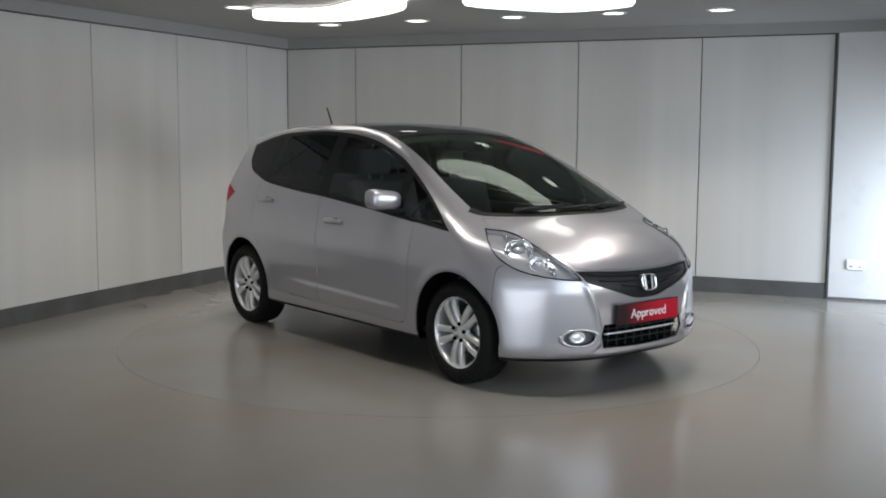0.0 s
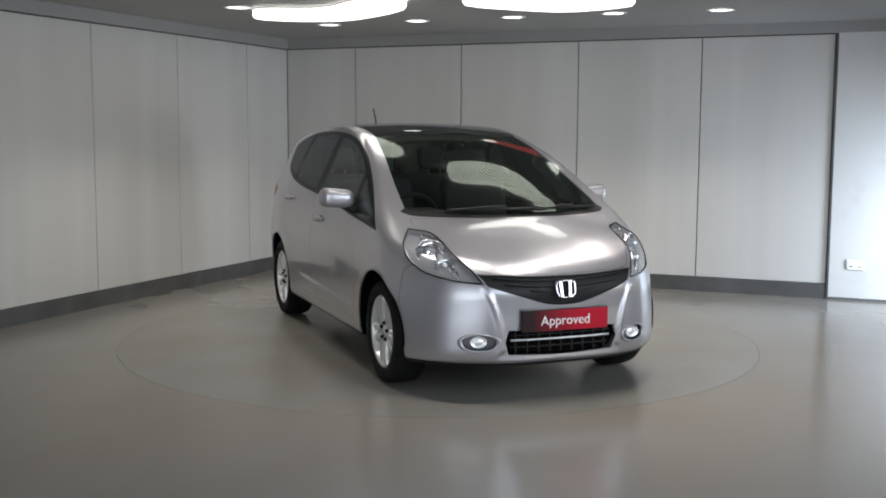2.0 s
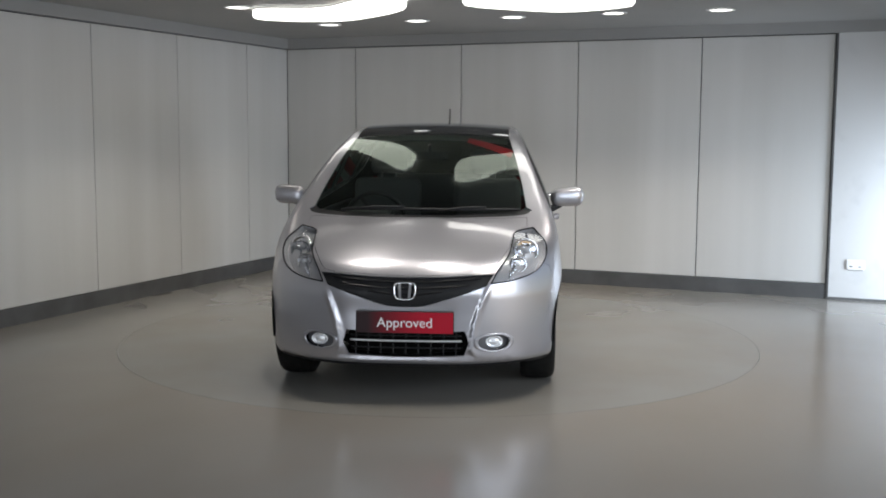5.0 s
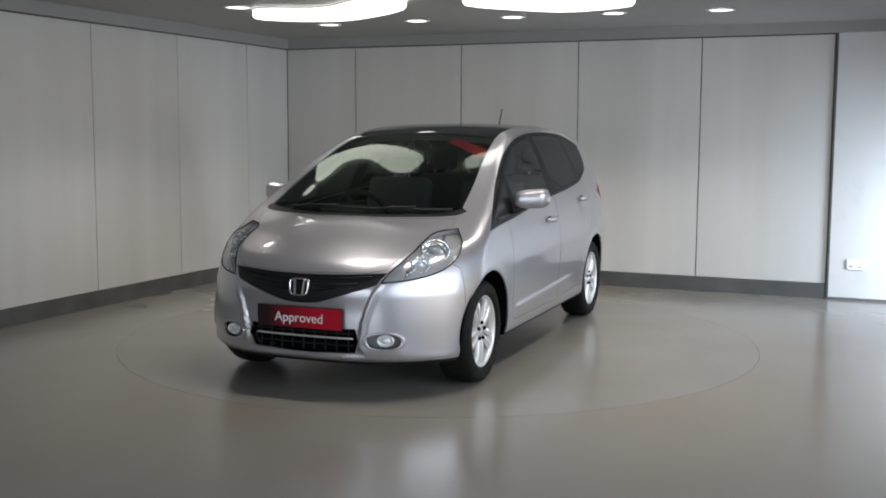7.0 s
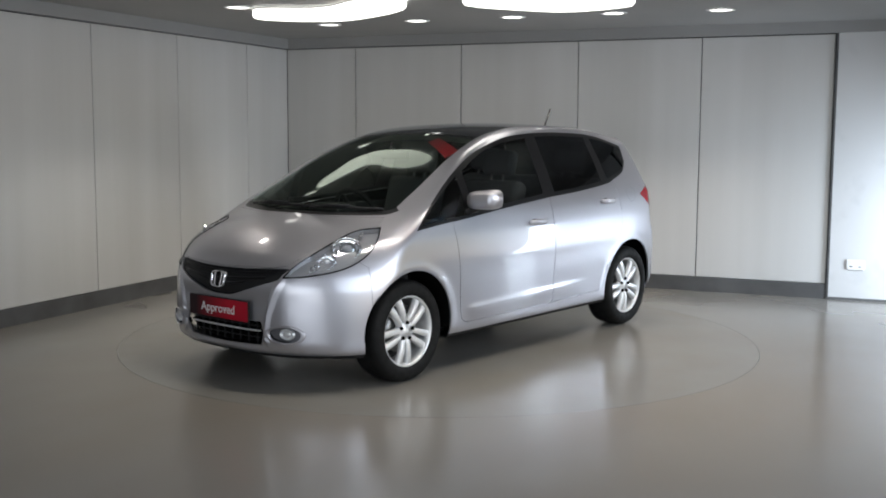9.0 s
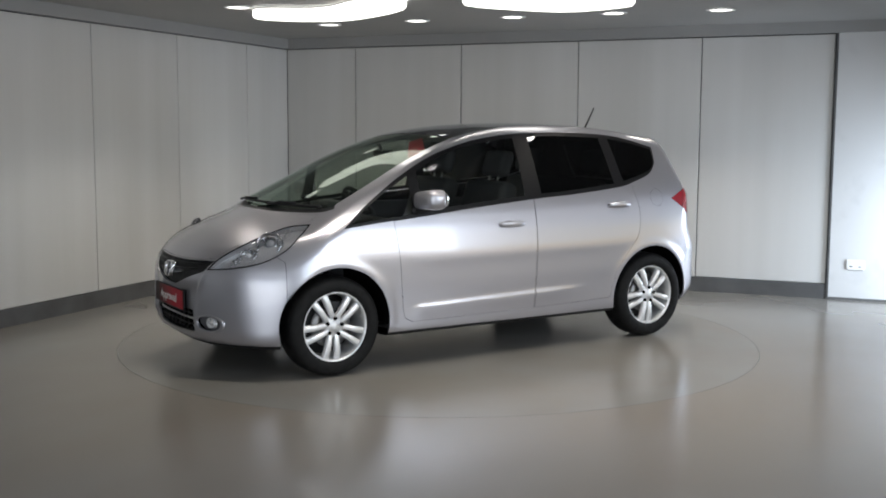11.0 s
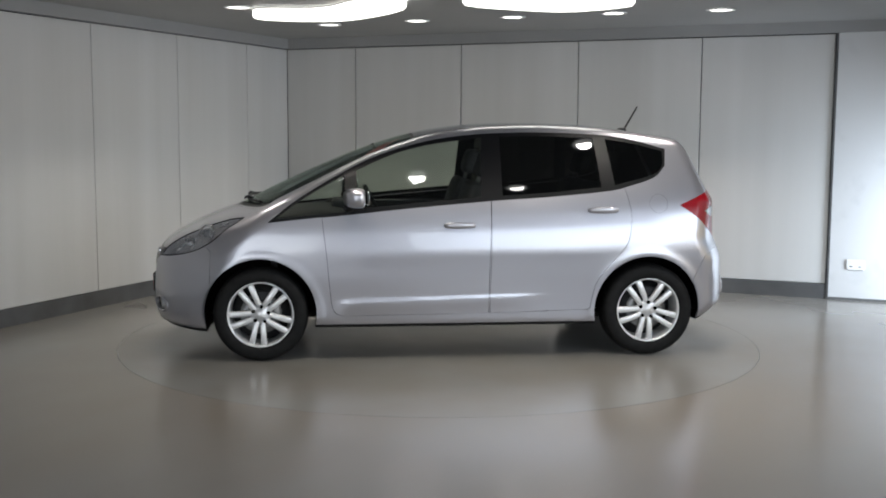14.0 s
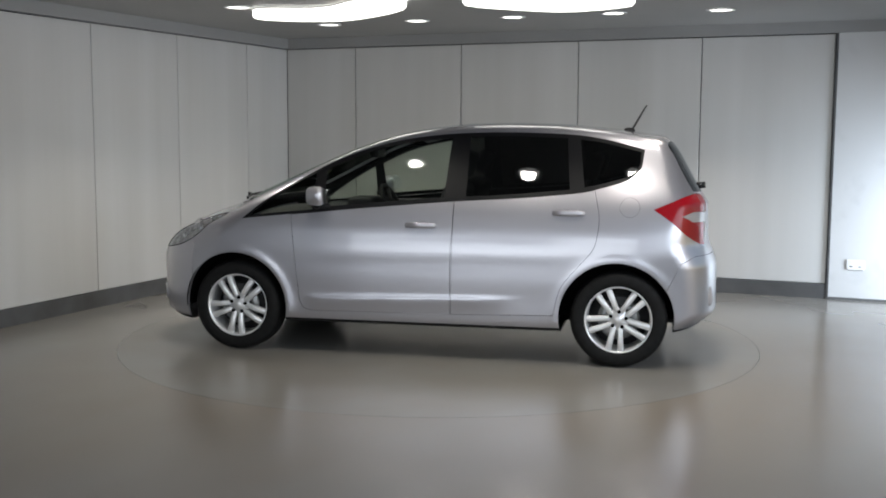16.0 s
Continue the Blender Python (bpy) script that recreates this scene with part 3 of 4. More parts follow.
def split_body():
    """Half the skin, cut into its panels: name -> (verts, faces, normals)."""
    verts, faces = half_body()
    v = np.array(verts)
    mids = [tuple(c) for c in v[np.array(faces)].mean(1)]
    splits = {}
    for name, axes, outline, allowed in REGIONS:
        knife(verts, faces, mids, splits, axes, outline, allowed)
    faces = [expand(f, splits) for f in faces]
    v, h = np.array(verts), 4e-4
    g = np.stack([body_f(v[:, 0] + h, v[:, 1], v[:, 2]) - body_f(v[:, 0] - h, v[:, 1], v[:, 2]),
                  body_f(v[:, 0], v[:, 1] + h, v[:, 2]) - body_f(v[:, 0], v[:, 1] - h, v[:, 2]),
                  body_f(v[:, 0], v[:, 1], v[:, 2] + h) - body_f(v[:, 0], v[:, 1], v[:, 2] - h)], -1)
    g[:, 1] = np.where(v[:, 1] < 1e-3, 0, g[:, 1])
    g /= np.maximum(np.linalg.norm(g, axis=1, keepdims=True), 1e-9)
    groups = {}
    spans = [(min(q[0] for q in r[2]), max(q[0] for q in r[2]), min(q[1] for q in r[2]), max(q[1] for q in r[2])) for r in REGIONS]
    for f, c in zip(faces, mids):
        c = Vector(c)
        label = "body"
        for (name, axes, outline, allowed), (u0, u1, w0, w1) in zip(REGIONS, spans):
            q = (c.dot(axes[0]), c.dot(axes[1]))
            if u0 < q[0] < u1 and w0 < q[1] < w1 and allowed(c) and (name != "tail_clear" or label == "tail_lamp"):
                if inside(outline, q):
                    label = name
        groups.setdefault(label, []).append(f)
    out = {}
    for label, part_faces in groups.items():
        ids, pv, pn, polys = {}, [], [], []
        for f in part_faces:
            row = []
            for i in f:
                if i not in ids:
                    ids[i] = len(pv)
                    pv.append(Vector(verts[i]))
                    pn.append(Vector(g[i]))
                row.append(ids[i])
            polys.append(row)
        out[label] = (pv, polys, pn)
    return out


def skin(piece, sides, gap=0.0, depth=.012, push=0.0):
    """A bmesh of a panel of the skin on the left (1), right (-1) or both sides, its edges drawn back by gap and folded in by depth."""
    verts, polys, normals = piece
    bm = bmesh.new()
    norm = {}
    keep = bm.verts.layers.float_vector.new("skin_normal")
    for s in sides:
        vs = []
        for co, no in zip(verts, normals):
            v = bm.verts.new((co.x - no.x*push, s*(co.y - no.y*push), co.z - no.z*push))
            norm[v] = Vector((no.x, s*no.y, no.z))
            v[keep] = norm[v]
            vs.append(v)
        for p in polys:
            row = [vs[i] for i in p]
            if len(set(row)) > 2:
                bm.faces.new(row if s > 0 else row[::-1])
    if len(sides) == 2:
        mid = [v for v in bm.verts if abs(v.co.y) < 1e-4]
        for v in mid:
            v.co.y = 0
        bmesh.ops.remove_doubles(bm, verts=mid, dist=1e-5)
        for v in mid:
            if v.is_valid and v in norm:
                norm[v].y = 0
    bm.normal_update()
    rim = [e for e in bm.edges if e.is_boundary]
    if gap:
        shift = {}
        for e in rim:
            f = e.link_faces[0]
            d = (e.verts[1].co - e.verts[0].co)
            n = f.normal.cross(d).normalized()
            if n.dot(f.calc_center_median() - e.verts[0].co) < 0:
                n = -n
            for v in e.verts:
                shift.setdefault(v, []).append(n)
        for v, ns in shift.items():
            m = sum(ns, Vector()) / len(ns)
            if m.length > .2:
                v.co += m.normalized() * gap
    if depth:
        low, top = {}, {}
        for e in rim:
            for v in e.verts:
                if v not in low:
                    no = norm.get(v, Vector((0, 0, 1)))
                    top[v] = bm.verts.new(v.co)
                    low[v] = bm.verts.new(v.co - no * depth)
        for e in rim:
            f = e.link_faces[0]
            a, b = e.verts
            lv = [l for l in f.loops if l.edge == e][0]
            a, b = lv.vert, lv.link_loop_next.vert
            bm.faces.new((top[b], top[a], low[a], low[b]))
    return bm


def build_car():
    car = thing("hatchback_car", "silver five-door hatchback with dark glass roof on a turntable", "car")
    P = split_body()
    both, left, right = (1, -1), (1,), (-1,)
    seam = .0028
    part("body", skin(P["body"], both, 0, .010), M["silver"], car, "silver painted body shell")
    part("bonnet", skin(P["bonnet"], both, seam), M["silver"], car)
    bumper = part("front_bumper", skin(P["front_bumper"], both, seam), M["silver"], car)
    part("rear_bumper", skin(P["rear_bumper"], both, seam), M["silver"], car)
    gate = part("tailgate", skin(P["tailgate"], both, seam), M["silver"], car)
    part("rear_screen", skin(P["rear_screen"], both, 0, .004), M["privacy"], gate, "dark tinted rear screen")
    part("underbody", skin(P["underbody"], both, 0, 0), M["black"], car, "black underside")
    screen = part("windscreen", skin(P["windscreen"], both, 0, .004), M["screen"], car, "raked clear windscreen with faint green tint")
    screen.visible_shadow = False
    part("cowl", skin(P["cowl"], both, 0, .02, .006), M["black"], car, "black plastic cowl under the windscreen")
    part("roof_glass", skin(P["roof_glass"], both, .001, .006), M["roof_glass"], car, "dark glass roof")
    part("roof_strip", skin(P["roof_strip"], both, 0, .004, .002), M["trim"], car, "black strip between windscreen and glass roof")
    # dark inner skin behind the seams
    for label in ("body", "bonnet", "front_bumper", "rear_bumper", "tailgate"):
        part("inner_panel", skin(P[label], both, 0, 0, .012), M["gap"], car, "dark inner panel")
    part("roof_lining", skin(P["roof_glass"], both, 0, 0, .05), M["lining"], car, "pale roof lining blind")
    for s, side in ((1, left), (-1, right)):
        for d, pane, tint in (("front_door", "front_glass", "glass"), ("rear_door", "rear_glass", "privacy")):
            door = part(d, skin(P[d], side, seam), M["silver"], car, "silver door with black window surround")
            g = part("window_glass", skin(P[pane], side, 0, .004), M[tint], door, "clear tinted glass" if tint == "glass" else "dark privacy glass")
            g.visible_shadow = False
            handle(door, s, d)
            part("inner_panel", skin(P[d], side, 0, 0, .012), M["gap"], door, "dark inner panel")
        part("window_trim", skin(P["window_trim"], side, 0, .006), M["trim"], car, "gloss black window surround")
        g = part("quarter_glass", skin(P["quarter_glass"], side, 0, .004), M["glass"], car, "small clear front quarter glass")
        g.visible_shadow = False
        part("rear_quarter_glass", skin(P["tail_glass"], side, 0, .004), M["privacy"], car, "dark privacy glass")
        tail = part("tail_lamp", skin(P["tail_lamp"], side, .001, .01), M["red_lens"], car, "red tail lamp with pale centre band")
        part("indicator_band", skin(P["tail_clear"], side, .001, .01), M["clear_lens"], tail, "pale lens band")
        headlamp(car, P["headlamp"], s, side)
        fog_lamp(bumper, P["fog"], s, side)
        door_mirror(car, s)
    grille(car, P, bumper)
    plate(car)
    wipers(car)
    cabin(car)
    for x in (1.25, -1.25):
        for s in (1, -1):
            wheel_house(car, x if x > 0 else -1.235, s)
    for x in (1.25, -1.25):
        for s in (1, -1):
            wheel(car, x, s)
    aerial(car)
    wp = part("rear_wiper", tube([(-1.715, .0, 1.115), (-1.735, .16, 1.118), (-1.705, .34, 1.125)], .009, 8), M["black"], gate, "black rear wiper")
    part("wiper_pivot", tube([(-1.70, 0, 1.10), (-1.775, 0, 1.105)], .022, 12), M["black"], gate, "black wiper pivot")
    for s in (1, -1):
        bm = bmesh.new()
        bmesh.ops.create_uvsphere(bm, u_segments=20, v_segments=12, radius=1, matrix=Matrix.Translation((-1.795, s*.59, .45)) @ pose(0, 0, 0, 0, 8, -28*s) @ Matrix.Diagonal((.022, .035, .075, 1)))
        part("rear_reflector", bm, M["clear_lens"], car, "pale upright rear bumper lens")
    # filler flap line, left side
    fl = lathe([(.0596, .0), (.0602, .001), (.0608, .0)], 40)
    for v in fl.verts:
        v.co = Vector((v.co.x - 1.305, 0, v.co.z + .995))
        v.co.y = float(side_y(v.co.x, v.co.z)) + .0008
    part("filler_flap", fl, M["gap"], car, "thin round filler flap joint")
    return car


def handle(door, s, kind):
    x, z = (-.005, .862) if kind == "front_door" else (-.935, .955)
    y = float(side_y(x, z))
    bm = bmesh.new()
    n = 18
    rings = []
    for i in range(n + 1):
        t = i / n
        px = x + .098 - .196*t
        lift = .010 + .026 * math.sin(math.pi * t) ** .6
        h = .0205 * (.55 + .45 * math.sin(math.pi * t) ** .5)
        py = float(side_y(px, z))
        ring = []
        for k in range(10):
            a = 2*math.pi*k/10
            ring.append(bm.verts.new((px, s*(py + lift + .009*math.cos(a)), z + .002*math.sin(math.pi*t) + h*math.sin(a))))
        rings.append(ring)
    for A, B in zip(rings, rings[1:]):
        for k in range(10):
            bm.faces.new((A[k], A[(k+1) % 10], B[(k+1) % 10], B[k]))
    bm.faces.new(rings[0])
    bm.faces.new(rings[-1])
    bmesh.ops.recalc_face_normals(bm, faces=bm.faces)
    hd = part("handle", bm, M["silver"], door, "silver pull handle")
    cup = bmesh.new()
    r = bmesh.ops.create_uvsphere(cup, u_segments=20, v_segments=10, radius=1)
    for v in cup.verts:
        v.co = Vector((x + .01 + v.co.x*.062, s*(float(side_y(x, z)) - .004 + v.co.y*.006), z - .004 + v.co.z*.024))
    # the recess's shade is painted as a dark oval
    part("handle_cup", cup, M["shaded_alloy"], door, "handle recess with its shade put into the colour")


def headlamp(car, piece, s, side):
    lens = part("headlamp", skin(piece, side, .001, .008), M["lens"], car, "clear swept-back headlamp")
    lens.visible_shadow = False
    part("housing", skin(piece, side, 0, 0, .034), M["lamp_housing"], lens, "grey lamp housing")
    rim = skin(piece, side, .0005, .035, .0)
    old = [f for f in rim.faces if any(v[rim.verts.layers.float_vector["skin_normal"]].length > .5 for v in f.verts)]
    bmesh.ops.delete(rim, geom=old, context='FACES')
    part("bezel", rim, M["lamp_housing"], lens, "grey lamp edge")
    def on_lamp(x, y):
        p = body_hit(np.array([x - .5*D]), np.array([y - .5*D]), np.array([LAMP_Z(x)]), np.array([D]), np.array([D]), np.array([0.0]), 1.2)
        return p[0][0], p[1][0], p[2][0]

    # dark outline round the lens
    count = {}
    for f in piece[1]:
        for i in range(len(f)):
            e = (f[i], f[(i+1) % len(f)])
            count[tuple(sorted(e))] = count.get(tuple(sorted(e)), 0) + 1
    link = {}
    for i, j in [e for e, n in count.items() if n == 1]:
        link.setdefault(i, []).append(j)
        link.setdefault(j, []).append(i)
    loop, last = [next(iter(link))], None
    while True:
        nxt = [v for v in link[loop[-1]] if v != last]
        if not nxt or nxt[0] == loop[0]:
            break
        last = loop[-1]
        loop.append(nxt[0])
    path = [piece[0][i] for i in loop] + [piece[0][loop[0]]]
    thin = [path[0]]
    for q in path[1:]:
        if (q - thin[-1]).length > .008:
            thin.append(q)
    part("outline", tube([(q.x, s*q.y, q.z) for q in thin], .0036, 6), M["gap"], lens, "black edge round the lens")
    # ringed main reflector with a dark projector eye, and the smaller inner one
    for x, r, tip in ((1.56, .068, .026), (1.715, .044, .015)):
        px, py, pz = on_lamp(x, .60)
        prof = [(tip*1.1, -.010), (tip*1.25, -.002), (tip*1.4, -.012), (r*.66, -.012), (r*.72, -.004), (r*.80, -.008), (r*.92, .004), (r, .008), (r*1.08, .004), (r*1.12, -.012)]
        eye = [(0, .008), (tip*.5, .006), (tip*.85, .0), (tip*1.1, -.010)]
        for name, pr, mat in (("reflector", prof, "chrome"), ("bulb", eye, "lens_eye" if r > .05 else "lamp_inner")):
            bm = lathe(pr, 36)
            bmesh.ops.scale(bm, vec=(1.15, 1, .92), verts=bm.verts)
            m = Matrix.Translation((px - .026, s*(py - .024), pz)) @ pose(0, 0, 0, 14, 0, -52 if s > 0 else -128)
            bmesh.ops.transform(bm, matrix=m, verts=bm.verts)
            part(name, bm, M[mat], lens, "chrome reflector" if name == "reflector" else "round lamp bulb")
    for x in (1.43, 1.455, 1.64, 1.78, 1.81, 1.84):
        px, py, pz = on_lamp(x, .6)
        bm = tube([(px - .030, s*(py - .020), pz + .026), (px - .020, s*(py - .018), pz), (px - .018, s*(py - .028), pz - .022)], .006, 8)
        part("rib", bm, M["chrome"], lens, "chrome rib")


def LAMP_Z(x):
    return float(np.interp(x, [1.40, 1.55, 1.70, 1.85], [.865, .800, .735, .675]))


def fog_lamp(bumper, piece, s, side):
    bez = part("fog_lamp", skin(piece, side, .002, .02, .022), M["fog_back"], bumper, "fog lamp in a pale oval surround")
    pts = FOG
    c = np.mean(pts, axis=0)
    # raised surround that follows the bumper
    bm = bmesh.new()
    n, rows_ = len(pts), []
    for (y, z) in pts:
        d = np.array((y, z)) - c
        ring = []
        for k in range(8):
            a = 2*math.pi*k/8
            q = c + d*(1.03 + .13*math.cos(a))
            ring.append(bm.verts.new((float(outer_x(q[0], q[1])) + .004 + .008*math.sin(a), s*q[0], q[1])))
        rows_.append(ring)
    for i in range(n):
        A, B = rows_[i], rows_[(i+1) % n]
        for k in range(8):
            bm.faces.new((A[k], A[(k+1) % 8], B[(k+1) % 8], B[k]))
    bmesh.ops.recalc_face_normals(bm, faces=bm.faces)
    part("surround", bm, M["silver"], bez, "silver oval surround")
    prof = [(0, .006), (.014, .006), (.017, .002), (.022, .002), (.028, .010), (.031, .010), (.033, -.01)]
    bm = lathe(prof, 32)
    bmesh.ops.scale(bm, vec=(1.5, 1, 1.0), verts=bm.verts)
    x = float(outer_x(c[0], c[1])) - .018
    bmesh.ops.transform(bm, matrix=Matrix.Translation((x, s*c[1 - 1], c[1])) @ pose(0, 0, 0, 0, 0, -80 if s > 0 else -100), verts=bm.verts)
    part("fog_lens", bm, M["lamp_inner"], bez, "bright round lamp face")


NOSE_Y, NOSE_Z = np.linspace(0, .66, 67), np.linspace(.24, .74, 51)
_y, _z = np.meshgrid(NOSE_Y, NOSE_Z, indexing="ij")
NOSE_X = body_hit(np.full_like(_y, 1.2), _y, _z, np.ones_like(_y), np.zeros_like(_y), np.zeros_like(_y), 1.0)[0]


def outer_x(y, z):
    """The nose's surface at a height and a distance from the middle."""
    u, w = min(abs(y), .655) / .01, min(max(z - .24, 0), .495) / .01
    i, j = int(u), int(w)
    u, w = u - i, w - j
    return (NOSE_X[i, j]*(1-u) + NOSE_X[i+1, j]*u)*(1-w) + (NOSE_X[i, j+1]*(1-u) + NOSE_X[i+1, j+1]*u)*w


def top_surface(x, y):
    X, Y, Z = body_hit(np.array([float(x)]), np.array([float(y)]), np.array([.6]), np.array([0.0]), np.array([0.0]), np.array([1.0]), 1.2)
    return Z[0]


def door_mirror(car, s):
    mir = bmesh.new()
    n, m = 24, 14
    rings = []
    for j in range(m + 1):
        t = j / m
        # along y from the root to the tip
        y = .790 + .215 * t
        w = max(1 - abs(2*t - 1) ** 5, .0) ** .45
        w = max(w, .25)
        ring = []
        for k in range(n):
            a = 2*math.pi*k/n
            ca, sa = math.cos(a), math.sin(a)
            ex = math.copysign(abs(ca) ** .62, ca) * (.075 if ca > 0 else .045) * w
            ez = math.copysign(abs(sa) ** .55, sa) * .064 * w * (.86 + .14*t)
            ring.append(mir.verts.new((.665 - .035*t + ex, s*y, 1.033 + .012*t + ez)))
        rings.append(ring)
    for A, B in zip(rings, rings[1:]):
        for k in range(n):
            mir.faces.new((A[k], A[(k+1) % n], B[(k+1) % n], B[k]))
    mir.faces.new(rings[0])
    mir.faces.new(rings[-1])
    bmesh.ops.recalc_face_normals(mir, faces=mir.faces)
    cap = part("door_mirror", mir, M["silver"], car, "silver door mirror on a black foot")
    part("mirror_glass", prism([(s*(.888 + .078*math.copysign(abs(math.cos(a))**.6, math.cos(a))), 1.040 + .045*math.copysign(abs(math.sin(a))**.6, math.sin(a))) for a in np.linspace(0, 2*math.pi, 28, endpoint=False)], 0, .006), M["mirror"], cap, "mirror glass", False)
    gl = cap.children[0]
    for v in gl.data.vertices:
        y, z, d = v.co
        v.co = (.603 + .02 - .035 * (abs(y) - .785)/.205 - .018 - d, y, z)
    part("foot", tube([(.70, s*.775, .955), (.685, s*.815, .972), (.668, s*.86, .995)], .024, 10, taper=.8), M["black"], cap, "black foot")
    part("seam_band", box(.60, .73, s*.80 - .012, s*.80 + .012, .955, .985, .008), M["black"], cap, "black lower edge")


def grille(car, P, bumper):
    gr = part("grille", skin(P["grille"], (1, -1), 0, .03, .016), M["black"], car, "black radiator grille with chrome emblem")
    # two slats that follow the nose
    for z0, half in ((.655, .40), (.622, .34), (.590, .20)):
        bm = bmesh.new()
        rings = []
        for i in range(41):
            y = -half + 2*half*i/40
            z = z0 + .02*(y/half)**2
            x = float(outer_x(abs(y), z))
            rings.append([bm.verts.new((x - .016 + a, y, z + b)) for a, b in ((0, -.007), (.010, -.004), (.010, .004), (0, .007))])
        for A, B in zip(rings, rings[1:]):
            for k in range(3):
                bm.faces.new((A[k], A[k+1], B[k+1], B[k]))
        bmesh.ops.recalc_face_normals(bm, faces=bm.faces)
        part("slat", bm, M["trim"], gr, "gloss black slat")
    # emblem: a rounded chrome frame round two plain bars
    def frame_pt(a, k):
        c, s_ = math.cos(a), math.sin(a)
        z = .612 + .047*k*math.copysign(abs(s_)**.55, s_)
        y = (.060 + .10*(z - .612)) * k * math.copysign(abs(c)**.55, c)
        return y, z
    bm = bmesh.new()
    rings = []
    for i in range(48):
        a = 2*math.pi*i/48
        ring = []
        for k, x in ((1.0, 1.972), (1.0, 1.990), (.93, 1.995), (.84, 1.990), (.84, 1.972)):
            y, z = frame_pt(a, k)
            ring.append(bm.verts.new((x + (.612 - z)*.22, y, z)))
        rings.append(ring)
    for i in range(48):
        A, B = rings[i], rings[(i+1) % 48]
        for k in range(4):
            bm.faces.new((A[k], A[k+1], B[k+1], B[k]))
    bmesh.ops.recalc_face_normals(bm, faces=bm.faces)
    em = part("emblem", bm, M["chrome"], gr, "chrome emblem frame")
    for s in (1, -1):
        bar = prism([(s*.016, .572), (s*.031, .572), (s*.036, .652), (s*.022, .652)], 1.974, 1.990, .003)
        for v in bar.verts:
            y, z, x = v.co
            v.co = (x + (.612 - z)*.22, y, z)
        bmesh.ops.recalc_face_normals(bar, faces=bar.faces)
        part("emblem_bar", bar, M["chrome"], em, "", False)
    # lower air intake
    it = part("air_intake", skin(P["intake"], (1, -1), 0, .06, .055), M["gap"], bumper, "black lower air intake with grid")
    for z0, mat in ((.300, "black"), (.338, "chrome"), (.366, "black")):
        bm = tube([(float(outer_x(abs(y), z0)) - .016, y, z0) for y in np.linspace(-.300, .300, 25)], .0055 if mat == "chrome" else .004, 8)
        part("bar", bm, M["alloy" if mat == "chrome" else "black"], it, "bright strip" if mat == "chrome" else "")
    for y in np.linspace(-.27, .27, 9):
        x = float(outer_x(abs(y), .30)) - .022
        part("upright", box(x-.008, x+.004, y-.003, y+.003, .262, .388), M["black"], it, "", False)


def plate(car):
    pl = part("number_plate_board", box(1.978, 1.990, -.262, .262, .384, .504, .003, 1), M["black"], car, "red advertising plate with black end and white word", False)
    face = bmesh.new()
    cols = 26
    vs = [(face.verts.new((1.9915, .258 - .516*i/cols, .388)), face.verts.new((1.9915, .258 - .516*i/cols, .500))) for i in range(cols + 1)]
    for A, B in zip(vs, vs[1:]):
        face.faces.new((A[0], A[1], B[1], B[0]))
    bmesh.ops.recalc_face_normals(face, faces=face.faces)
    for f in face.faces:
        if f.normal.x < 0:
            f.normal_flip()
    part("plate_face", face, M["plate_face"], pl, "red face fading to black", False)
    cu = bpy.data.curves.new("word", 'FONT')
    cu.body, cu.size, cu.extrude, cu.align_x = "Approved", .074, .0008, 'CENTER'
    tmp = new("word", cu)
    me = bpy.data.meshes.new_from_object(tmp.evaluated_get(bpy.context.evaluated_depsgraph_get()))
    bpy.data.objects.remove(tmp)
    me.transform(Matrix.Translation((1.993, .0, .419)) @ Matrix(((0, 0, 1, 0), (1, 0, 0, 0), (0, 1, 0, 0), (0, 0, 0, 1))))
    me.materials.clear()
    me.materials.append(M["white"])
    part("word", me, None, pl, "white lettering")


def wipers(car):
    for y0, y1, x0 in ((-.42, .22, 1.36), (.16, .60, 1.36)):
        pts = []
        for t in np.linspace(0, 1, 12):
            y = y0 + (y1 - y0)*t
            x = 1.385 - .36*abs(y)**2 - .01
            pts.append((x, y, float(top_surface(x, y)) + .020))
        wp = part("wiper", tube(pts, .009, 8), M["black"], car, "black wiper blade")
        part("wiper_arm", tube([(pts[0][0] + .02, pts[0][1] - .03, pts[0][2] - .008), (pts[3][0] + .02, pts[3][1], pts[3][2] + .014), (pts[6][0], pts[6][1], pts[6][2] + .014)], .008, 8), M["black"], wp)


def soft_box(bm, x0, x1, y0, y1, z0, z1, r, m=None):
    b = box(x0, x1, y0, y1, z0, z1, r, 4)
    if m is not None:
        bmesh.ops.transform(b, matrix=m, verts=b.verts)
    return b


